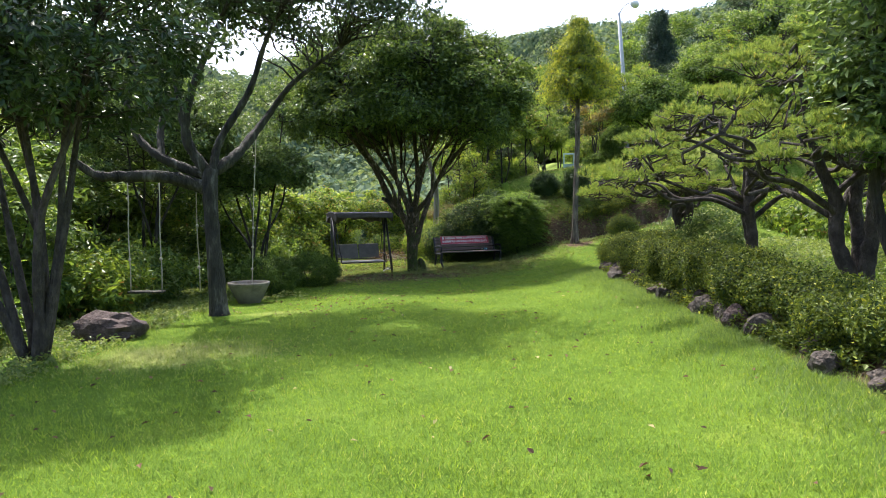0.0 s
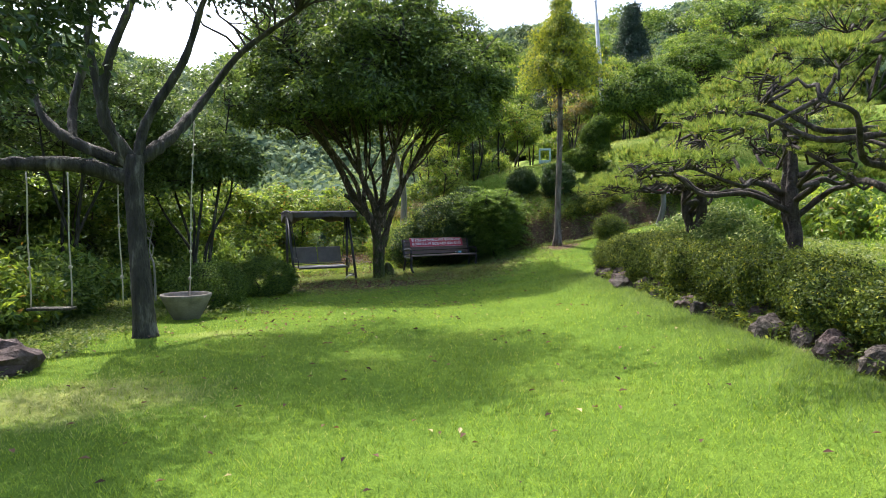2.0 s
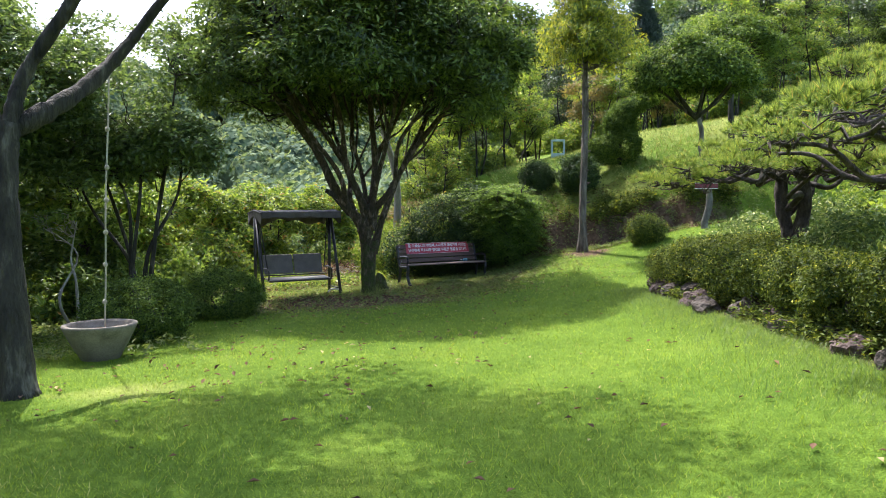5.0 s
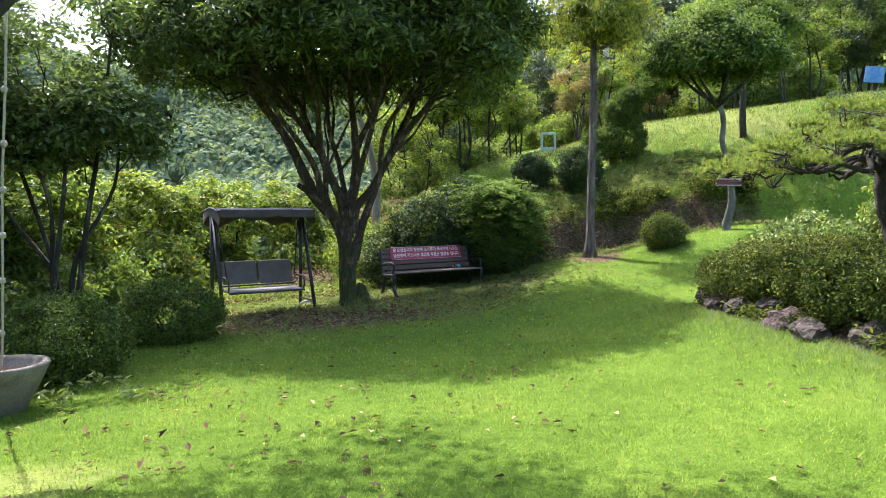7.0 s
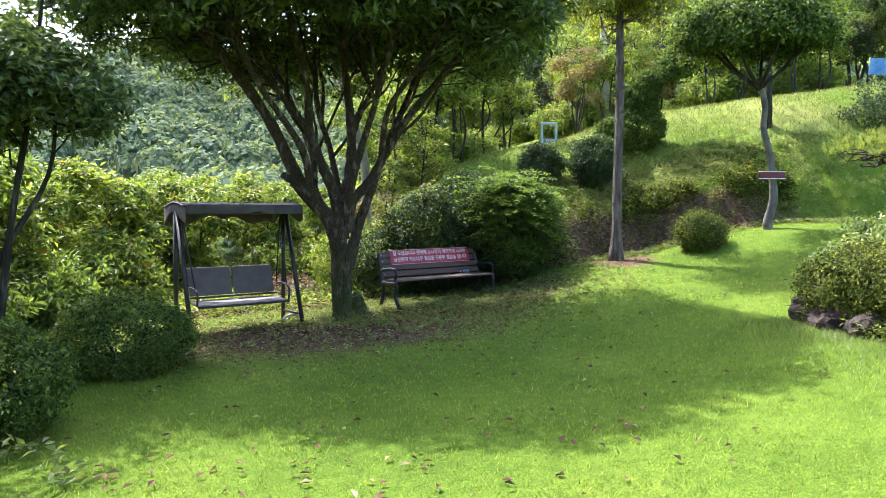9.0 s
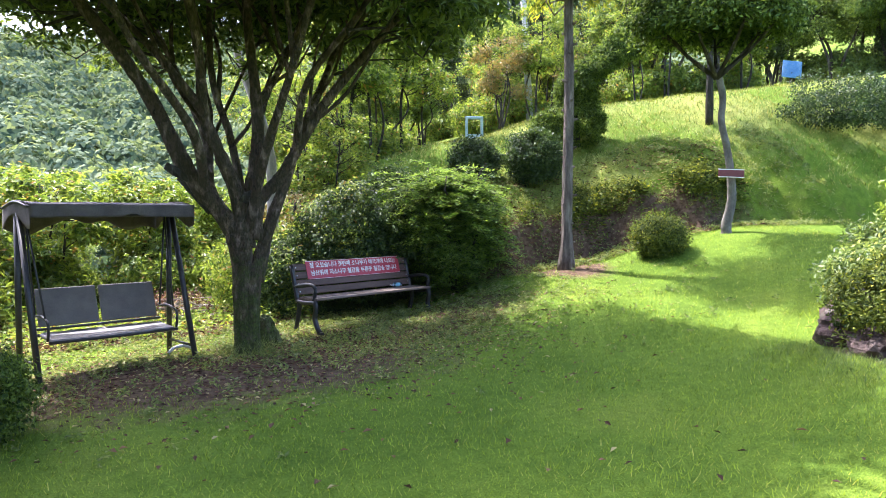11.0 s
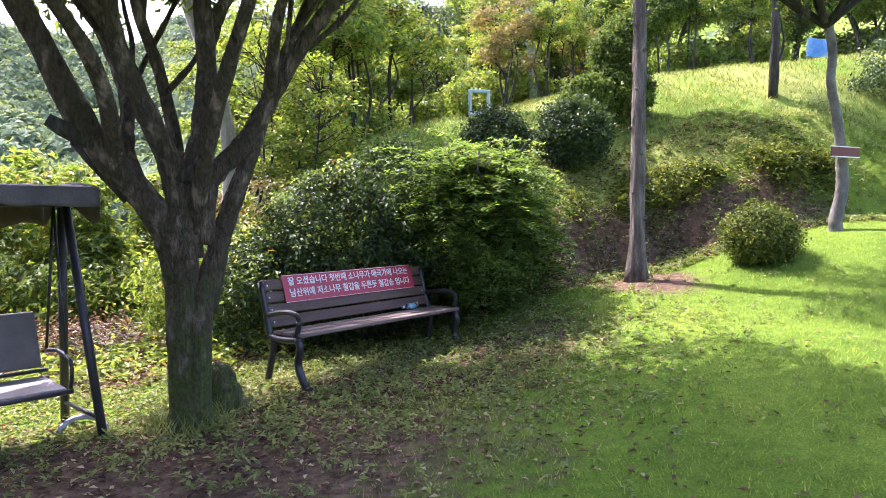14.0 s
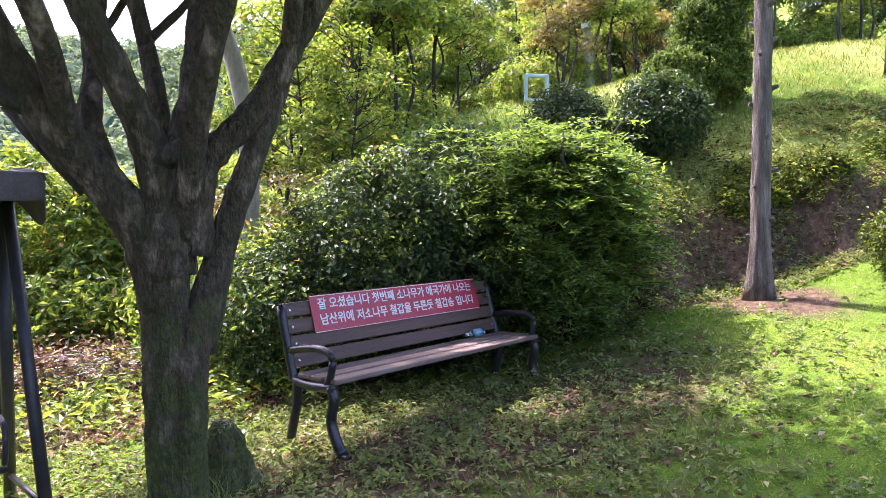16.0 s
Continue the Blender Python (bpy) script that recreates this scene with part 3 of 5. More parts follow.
# the swing tree with ropes
tx, ty = -4.02, 12.55
tz = gz(tx, ty)
rope_tree = thing("swing_tree", (tx, ty, tz), "spreading grey-barked tree with bare low limbs and hanging ropes", "tree")
trunk_part(rope_tree, [(0.05, -0.05, -0.05), (0, 0, 0.6), (-0.08, 0.1, 1.4), (-0.14, 0.2, 2.1), (-0.17, 0.3, 2.6)], [0.155, 0.142, 0.125, 0.13, 0.14], BARK_GREY, 26, 0.04, 1.35, flute=0.07)
o = np.array([-0.18, 0.3, 2.62])


def off(*pts):
    return [tuple(o + np.array(p)) for p in pts]


ROPE_BOUGHS = [
    (off((-0.05, 0, -0.35), (-0.7, -0.2, -0.15), (-1.4, -0.4, -0.14), (-1.8, -0.5, -0.12), (-2.15, -0.6, 0.14)), 0.12, 0.06),
    (off((-0.05, 0, -0.12), (-0.85, 0.1, 0.2), (-1.35, 0.2, 0.6), (-1.6, 0.3, 1.25)), 0.1, 0.05),
    (off((-0.05, 0, -0.05), (-0.36, -0.1, 0.55), (-0.25, -0.2, 1.25), (0.12, -0.3, 2.05), (0.6, -0.4, 3.0)), 0.1, 0.035),
    (off((-0.36, -0.1, 0.6), (-0.46, -0.3, 1.65), (-0.3, -0.5, 2.35), (-0.65, -0.7, 3.3)), 0.07, 0.03),
    (off((0.02, 0, -0.1), (0.3, 0.5, 0.25), (0.46, 1.2, 0.7), (0.72, 1.5, 1.15), (1.25, 1.6, 1.85), (2.2, 1.5, 2.5)), 0.11, 0.035),
    (off((0.05, 0, -0.05), (0.15, 0.2, 0.55), (0.68, 0.3, 1.45), (1.0, 0.3, 2.35), (1.4, 0.3, 3.1)), 0.08, 0.03),
    (off((-0.9, 0.1, 0.2), (-1.05, 0.5, 0.8), (-0.95, 0.7, 1.5)), 0.075, 0.06),
    (off((-1.6, 0.3, 1.2), (-1.5, 0.5, 2.0), (-1.9, 0.6, 2.9)), 0.05, 0.02),
]
p1 = add_limbs(rope_tree, ROPE_BOUGHS, BARK_GREY, 16, 0.06, 0.09)
C, D = crown_points((1.3, 0.8, 6.2), (3.1, 2.6, 1.2), 460, 0.4, -0.8, 0.3, 8)
C = C[C[:, 2] > 5.2 - 0.25 * (C[:, 0] > 2) + 0.15 * rng.standard_normal(len(C))]
D = unit(C - np.array([0.9, 0.8, 5.4]))
add_twigs(rope_tree, p1, C, BARK_GREY, 0.022, 0.25)
s = Shape()
foliage(s, C, D, 46, 0.2, 0.12, 0.45)
child("crown", s.mesh("crown", LEAF_DARK), rope_tree)


def rope(top, bottom, knots, label):
    root = thing("rope", bottom, label, "rope", "ropes on the swing tree")
    v = np.subtract(top, bottom)
    s = Shape()
    s.tube([tuple(v * t + np.array([0.008 * math.sin(9 * t), 0, 0])) for t in np.linspace(0, 1, 12)], 0.011, 6)
    child("cord", s.mesh("cord", ROPE, True), root)
    for t in knots:
        c = v * t
        s = Shape()
        s.tube([tuple(c + np.array([0, 0, dz])) for dz in (-0.03, -0.012, 0.012, 0.03)], [0.012, 0.028, 0.028, 0.012], 7)
        child("knot", s.mesh("knot", ROPE, True), root)


rope((-3.72, 14.3, tz + 3.45), (-3.9, 14.38, -0.1), (0.14, 0.28, 0.4, 0.52, 0.64, 0.78), "pale knotted rope hanging into a concrete planter")
rope((-4.95, 12.42, tz + 2.36), (-4.95, 12.42, tz + 0.45), (0.3,), "thin pale swing rope tied to a low limb")
rope((-5.45, 12.3, tz + 2.36), (-5.45, 12.3, tz + 0.45), (0.3,), "thin pale swing rope tied to a low limb")
rope((-4.62, 13.3, tz + 2.6), (-4.58, 13.3, tz + 0.35), (0.2, 0.55), "thin pale rope hanging behind the trunk")
seat = thing("swing_plank", (-5.2, 12.36, tz + 0.45), "weathered grey plank swing seat hung on ropes", "swing")


def slab(name, size, mat, parent, at=(0, 0, 0), rot=(0, 0, 0), bev=0.006, label="", segs=1):
    bm = bmesh.new()
    bmesh.ops.create_cube(bm, size=1, matrix=pose(*at, *rot) @ Matrix.Diagonal((*size, 1)))
    if bev:
        bmesh.ops.bevel(bm, geom=bm.edges[:], offset=bev, segments=segs, profile=0.5, affect="EDGES")
    return part(name, bm, mat, parent, label)


slab("plank", (0.6, 0.2, 0.035), BARK_GREY, seat)

# multi-stemmed shrubs and trees


def stems_tree(name, at, crown, stems, leaf, bark, label, clumps=300, each=40, size=0.1, slim=0.45, r0=0.06, spread=0.18, seed=0, low=-0.6, group="", cat="tree", inner=0.5, turn=0, lean=0.5, share=0.2):
    """A tree of several stems that fan into one or more crown lumps (centre, radii)."""
    x, y = at
    root = thing(name, (x, y, gz(x, y) - 0.05), label, cat, group, turn=turn)
    paths = []
    for i in range(stems):
        a = 6.283 * i / stems + 0.4 * rng.standard_normal()
        c, rr = crown[i % len(crown)]
        tip = np.array(c) + np.array([math.cos(a) * rr[0] * lean, math.sin(a) * rr[1] * lean, rr[2] * rng.uniform(0.0, 0.5)])
        b0 = np.array([math.cos(a) * r0 * 1.6, math.sin(a) * r0 * 1.6, 0]) if stems > 1 else np.zeros(3)
        midp = b0 * 1.5 + (tip - b0) * np.array([0.2, 0.2, 0.35]) + rng.standard_normal(3) * 0.14
        upper = b0 + (tip - b0) * np.array([0.6, 0.6, 0.68]) + rng.standard_normal(3) * 0.16
        pts = curve_pts([b0, midp, upper, tip], 5)
        s = Shape()
        s.tube(pts, np.linspace(r0, r0 * 0.3, len(pts)), 8, 0.06)
        child("stem" if stems > 1 else "trunk", s.mesh("stem", bark, True), root)
        paths.append(pts[4:])
    s = Shape()
    allc = []
    for k, (c, rr) in enumerate(crown):
        C, D = lobed_crown(c, np.array(rr) * 0.88, max(3, clumps // len(crown) // 8), 0.26 * float(np.mean(rr)), 8, low, seed + 7 * k)
        foliage(s, C, D, each, spread * 0.8, size, slim, 0.8, 0.35, 0.45)
        allc.append(C)
    add_twigs(root, paths, np.concatenate(allc), bark, r0 * 0.3, share)
    child("crown", s.mesh("crown", leaf), root)
    return root


stems_tree("evergreen_tree", (-5.1, 8.75), [((0.1, -0.3, 4.1), (2.35, 1.8, 1.35)), ((-1.2, -0.4, 3.9), (1.8, 1.6, 1.2))], 9, LEAF_DARK, BARK_PINE, "dark multi-stemmed evergreen tree shading the lawn's edge", 820, 50, 0.12, 0.45, 0.06, 0.2, 21, -0.85, lean=0.45)
stems_tree("camellia_tree", (-4.75, 18.2), [((-0.2, -0.1, 4.0), (1.75, 1.4, 1.5)), ((0.45, -0.2, 3.0), (0.85, 0.8, 0.6)), ((-0.9, 0, 2.9), (1.1, 1.0, 0.7))], 6, LEAF_GLOSSY, BARK_GREY, "glossy-leaved camellia tree with slender dark stems", 1000, 36, 0.1, 0.5, 0.045, 0.17, 31, -0.7, lean=0.55)
stems_tree("camellia_tree", (-7.0, 17.2), [((0.0, 0, 4.0), (1.9, 1.6, 1.7))], 5, LEAF_GLOSSY, BARK_GREY, "glossy-leaved camellia tree at the wood's edge", 640, 44, 0.1, 0.5, 0.045, 0.17, 37, -0.7)
stems_tree("bare_sapling", (-5.6, 17.6), [((-0.2, 0, 1.7), (0.5, 0.5, 0.35))], 2, LEAF_MID, BARK_PALE, "pale-barked half-dead sapling with few leaves", 30, 12, 0.08, 0.45, 0.028, 0.1, 41, 0.0, share=1.0)

# ---- clipped and loose bushes ----


def bush(at, radii, leaf, label, clumps=160, each=46, size=0.055, slim=0.5, spread=0.075, seed=0, name="bush", group="", sink=0.15, inner=0.75, stems=5, lump=0.12, z0=None, bark=BARK_GREY, clip=None):
    x, y = at
    root = thing(name, (x, y, gz(x, y) if z0 is None else z0), label, "bush", group)
    c = (0, 0, radii[2] * (1 - sink))
    C, D = crown_points(c, radii, clumps, inner, -0.85, lump, seed)
    C[:, 2] = np.maximum(C[:, 2], 0.04)
    if clip:
        C[:, 2] = np.minimum(C[:, 2], clip + rng.normal(0, 0.02, len(C)))
    s = Shape()
    foliage(s, C, D, each, spread, size, slim, 0.3, 0.1)
    child("foliage", s.mesh("foliage", leaf), root)
    s = Shape()
    for i in range(stems):
        a = 6.283 * i / stems
        s.tube(limb_path((0.06 * math.cos(a), 0.06 * math.sin(a), -0.05), (radii[0] * 0.6 * math.cos(a), radii[1] * 0.6 * math.sin(a), radii[2] * 1.1), 0.05, 0.2, 6), np.linspace(0.025, 0.008, 6), 6, 0.04)
    child("woody_base", s.mesh("woody_base", bark, True), root)
    return root


bush((-4.0, 15.9), (0.72, 0.7, 0.46), LEAF_YEW, "clipped rounded yew bush behind the concrete planter", 420, 60, 0.042, spread=0.055, seed=1, lump=0.05, inner=0.9)
bush((-3.33, 18.1), (0.67, 0.65, 0.46), LEAF_YEW, "clipped rounded yew bush beside the swing seat", 380, 60, 0.042, spread=0.055, seed=2, lump=0.05, inner=0.9)
bush((3.6, 24.4), (0.44, 0.44, 0.4), LEAF_IVY, "small clipped dark bush on the grassy bank", 200, 50, 0.055, seed=3)
bush((4.6, 23.95), (0.48, 0.48, 0.5), LEAF_IVY, "clipped dark bush on the grassy bank", 300, 50, 0.06, seed=4)
bush((5.5, 21.38), (0.36, 0.35, 0.33), LEAF_HEDGE, "small yellow-green azalea bush below the bank", 260, 50, 0.045, seed=5, inner=0.85, lump=0.06)

# azaleas along the stone edging
HEDGE = []
for i in range(17):
    y = 4.5 + 0.74 * i
    HEDGE.append((float(edge_x(y)) + 0.56 + 0.07 * math.sin(2.3 * i), y, 0.46 + 0.04 * math.sin(1.7 * i), 0.31 + 0.21 * float(ss(6, 10, y)) + 0.05 * math.sin(3.1 * i)))
for x, y, r, h in ((4.5, 16.3, 0.5, 0.52), (5.1, 16.45, 0.5, 0.52), (5.7, 16.5, 0.5, 0.5), (4.45, 15.4, 0.55, 0.52), (4.6, 14.3, 0.55, 0.5), (4.3, 12.9, 0.5, 0.46), (4.3, 10.4, 0.5, 0.42), (5.3, 15.3, 0.55, 0.5)):
    HEDGE.append((x, y, r, h))
for i, (x, y, r, h) in enumerate(HEDGE):
    bush((x, y), (r, r * 1.02, h * 0.72), LEAF_HEDGE, "low clipped azalea bush with yellowing tips above the stones", 250, 44, 0.042, spread=0.055, seed=50 + i, group="azaleas along the edging", lump=0.08, sink=0.2, inner=0.86, clip=h * 1.05)
for i, (x, y, r, h) in enumerate([(5.2, 17.35, 0.55, 0.42), (5.05, 13.6, 0.5, 0.5), (6.0, 17.6, 0.6, 0.5), (4.95, 12.2, 0.42, 0.4), (6.2, 15.9, 0.6, 0.55)]):
    bush((x, y), (r, r, h), LEAF_PALE, "rounded shrub with pale-edged green leaves behind the azaleas", 150, 40, 0.07, 0.42, seed=250 + i, group="pale shrubs of the bed", lump=0.2, sink=0.1, inner=0.7)

# nandina and ivy mound behind the bench
mound = thing("ivy_mound", (0.95, 23.1, gz(0.95, 23.1) - 0.03), "dark ivy-covered mound with trailing shoots coloured as sunlit behind the bench", "bush")
C, D = [], []
for k, (c, rr, n) in enumerate([((-0.75, 0, 0.55), (0.72, 0.65, 0.75), 330), ((-0.1, 0.05, 0.85), (0.9, 0.75, 1.05), 480), ((0.6, 0.1, 1.1), (0.95, 0.8, 1.15), 520), ((1.2, 0.15, 0.95), (0.8, 0.7, 1.0), 320), ((0.3, 0.1, 0.8), (1.1, 0.5, 0.8), 300)]):
    c1, d1 = crown_points(c, rr, n, 0.88, -0.9, 0.12, 71 + k)
    C.append(c1)
    D.append(d1)
C, D = np.concatenate(C), np.concatenate(D)
C[:, 2] = np.maximum(C[:, 2], 0.03)
hang = np.random.default_rng(79)
s = Shape()
# sunlight put into the colour: a share of upper left clumps take paler leaves
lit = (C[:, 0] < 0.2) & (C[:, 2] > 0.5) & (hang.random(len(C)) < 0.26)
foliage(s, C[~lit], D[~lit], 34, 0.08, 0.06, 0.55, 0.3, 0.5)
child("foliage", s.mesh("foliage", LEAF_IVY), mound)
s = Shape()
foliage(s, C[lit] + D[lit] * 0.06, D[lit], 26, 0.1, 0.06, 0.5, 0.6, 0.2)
child("sun_tinted_growth", s.mesh("sun_tinted_growth", LEAF_LIGHT), mound, "bright yellow-green shoots, coloured as the mound's sunlit upper left")
bush((-0.35, 24.0), (0.8, 0.6, 0.75), LEAF_LIGHT, "loose light green shrub behind the bench", 200, 40, 0.08, 0.4, 0.12, 72, "shrub")


def fronds(shape, base, n, length, droop, leaf, seed):
    """Feathery sprays: arching twigs set with paired slim leaves."""
    r = np.random.default_rng(seed)
    tw = Shape()
    for _ in range(n):
        a, up = r.uniform(0, 6.283), r.uniform(-0.1, 0.5)
        p0 = np.array(base[r.integers(len(base))])
        d = np.array([math.cos(a), math.sin(a), up])
        L = length * r.uniform(0.7, 1.2)
        t = np.linspace(0, 1, 12)[:, None]
        pts = p0 + d * L * t + np.array([0, 0, -droop * L]) * t**2
        tw.tube(pts, np.linspace(0.006, 0.002, 12), 3)
        side = unit(np.cross(d, [0, 0, 1.0]))
        for sgn in (-1, 1):
            for k in range(3):
                p = pts + d * 0.02 * k + side * sgn * 0.035 * k
                nrm = np.tile([0, 0, 1.0], (12, 1)) + r.standard_normal((12, 3)) * 0.3
                v, f = leaf_arrays(p, nrm, leaf, 0.3, 0.15)
                shape.add(v, f)
    return tw


mx, my = 2.5, 22.5
nandina = thing("nandina", (mx, my, gz(mx, my)), "feathery green nandina bush arching over the end of the bench", "shrub")
stem_top = []
for i in range(6):
    a = 6.283 * i / 6
    pts = limb_path((0.05 * math.cos(a), 0.05 * math.sin(a), -0.05), (0.65 * math.cos(a), 0.5 * math.sin(a), 1.6 + 0.2 * (i % 3)), 0.1, 0.15, 8)
    s = Shape()
    s.tube(pts, np.linspace(0.03, 0.01, 8), 7, 0.04)
    child("stem", s.mesh("stem", BARK_GREY, True), nandina)
    stem_top.extend(pts[2:])
C, D = crown_points((0, 0, 0.95), (0.74, 0.65, 1.05), 420, 0.6, -0.92, 0.2, 77)
C[:, 2] = np.maximum(C[:, 2], 0.08)
s = Shape()
tw = fronds(s, C * np.array([0.85, 0.85, 1]), 800, 0.42, 0.4, 0.072, 5)
high = C[C[:, 2] > 0.9]
tw2 = fronds(s, high * np.array([0.8, 0.8, 1]) + np.array([-0.15, 0, 0.05]), 120, 0.7, 0.32, 0.08, 6)
tw.add(np.concatenate(tw2.v), np.concatenate([f for f in tw2.f]))
tagged(child("twig_spray", tw.mesh("twig_spray", BARK_GREY), nandina), kind="stuff")
foliage(s, C * np.array([0.8, 0.8, 1]), D, 18, 0.12, 0.07, 0.3, 0.9, 0.4, 0.4)
child("crown", s.mesh("crown", LEAF_NANDINA), nandina)

# ---- golden cedar on a bare trunk ----
cx, cy = 4.16, 21.95
cedar = thing("golden_cypress", (cx, cy, gz(cx, cy) - 0.05), "tall bare-trunked cypress with a golden-tipped crown", "tree")
ct = trunk_part(cedar, [(0, 0, 0), (0.02, 0, 1.5), (0.08, 0.05, 3.0), (0.1, 0.1, 4.3), (0.12, 0.1, 5.6)], [0.084, 0.08, 0.074, 0.062, 0.036], BARK_CEDAR, 20, 0.05, 1.8, flute=0.07)
for i in range(24):
    s = Shape()
    z = 0.45 + 0.15 * i
    a = i * 2.4
    c = np.array([0.02 + 0.02 * z, 0.01 * z, z])
    d = np.array([math.cos(a), math.sin(a), 0.3])
    s.tube([c + d * 0.06, c + d * 0.13], [0.026, 0.018], 6, 0.08)
    child("branch_stub", s.mesh("branch_stub", BARK_CEDAR), cedar)
C, D = [], []
tier = np.random.default_rng(80)
for z, reach, n in ((4.75, 1.05, 11), (5.15, 1.2, 13), (5.6, 1.0, 11), (6.0, 0.78, 9), (6.4, 0.5, 7), (6.8, 0.25, 4)):
    for i in range(n):
        a = 6.283 * (i + tier.uniform(-0.3, 0.3)) / n
        L = reach * tier.uniform(0.75, 1.12)
        t = np.linspace(0.15, 1, 8)[:, None]
        d = np.array([math.cos(a), math.sin(a), 0])
        C.append(np.array([0.12, 0.1, z + tier.uniform(-0.12, 0.12)]) + d * L * t + np.array([0, 0, 1.0]) * (0.45 * t - 0.6 * t**2) * L)
        D.append(np.tile(d + np.array([0, 0, 0.4]), (8, 1)))
C, D = np.concatenate(C), np.concatenate(D)
add_twigs(cedar, [ct[18:]], C[7::8], BARK_CEDAR, 0.02, 1.0)
s = Shape()
foliage(s, C, D, 62, 0.1, 0.11, 0.26, 0.3, 1.6, 0.9)
child("crown", s.mesh("crown", LEAF_GOLD), cedar)

# ---- round-headed tree with the red plate ----
rx_, ry_ = 6.95, 21.55
rt = thing("round_headed_tree", (rx_, ry_, gz(rx_, ry_) - 0.05), "lollipop-clipped tree with a flat round green head and crooked trunk", "tree")
trunk_part(rt, [(0.02, 0, 0), (0.02, 0, 0.2), (0.12, 0, 0.6), (0.1, 0, 1.0), (0.02, 0, 1.45), (-0.1, 0, 1.9), (-0.08, 0, 2.3), (-0.2, 0, 2.75)], [0.088, 0.075, 0.066, 0.056, 0.052, 0.056], BARK_SMOOTH, 16, 0.05, 1.4, flute=0.06)
LR = [([(-0.2, 0, 2.6), (-0.2 + 0.5 * math.cos(a), 0.5 * math.sin(a), 3.0), (-0.2 + 1.0 * math.cos(a), 1.0 * math.sin(a), 3.55)], 0.045, 0.015) for a in np.arange(7) * 0.9]
pr = add_limbs(rt, LR, BARK_GREY, 6)
C, D = crown_points((-0.25, 0, 3.45), (1.22, 1.2, 0.95), 400, 0.75, -0.12, 0.08, 85)
add_twigs(rt, pr, C, BARK_GREY, 0.012, 0.25)
s = Shape()
foliage(s, C, D, 84, 0.13, 0.085, 0.5)
child("crown", s.mesh("crown", LEAF_YEW), rt)
plate = thing("name_plate", (6.93, 21.4, gz(rx_, ry_) + 0.98), "narrow plum-red name plate tied round the trunk", "sign", turn=6)
slab("board", (0.58, 0.02, 0.13), SIGN_PLUM, plate, bev=0.004)
slab("edge_strip", (0.58, 0.026, 0.012), WHITE, plate, (0, 0, 0.062), bev=0.002)
slab("edge_strip", (0.58, 0.026, 0.012), WHITE, plate, (0, 0, -0.062), bev=0.002)

# ---- clipped topiary with a raised arm ----
qx, qy = 6.02, 24.75
top = thing("topiary", (qx, qy, gz(qx, qy) - 0.05), "dark clipped juniper topiary, pear-shaped with a long raised arm", "topiary")
s = Shape()
lobes = [((0, 0, 0.55), (0.54, 0.52, 0.58)), ((-0.02, 0, 1.15), (0.42, 0.4, 0.42)), ((-0.62, -0.1, 0.36), (0.4, 0.36, 0.36)), ((0.18, 0, 1.52), (0.34, 0.3, 0.24))]
for k in range(5):
    lobes.append(((0.42 + 0.22 * k, 0, 1.62 + 0.12 * k), (0.24, 0.2, 0.15)))
for k in range(5):
    lobes.append(((0.55 + 0.19 * k, 0.12, 1.78 + 0.2 * k), (0.2 - 0.012 * k, 0.17, 0.15)))
for k, (c, r) in enumerate(lobes):
    C, D = crown_points(c, r, 90 if k > 3 else 330, 0.86, -0.95, 0.04, 90 + k)
    foliage(s, C, D, 42, 0.045, 0.06, 0.45, 0.2, -0.3)
child("foliage", s.mesh("foliage", LEAF_YEW), top)
s = Shape()
s.tube(curve_pts([(0, 0, -0.1), (0, 0, 1.4), (0.4, 0, 1.6), (1.25, 0, 2.05)], 6), np.linspace(0.07, 0.02, 19), 7, 0.03)
child("trunk", s.mesh("trunk", BARK_GREY, True), top)

# ---- sculpted pines ----


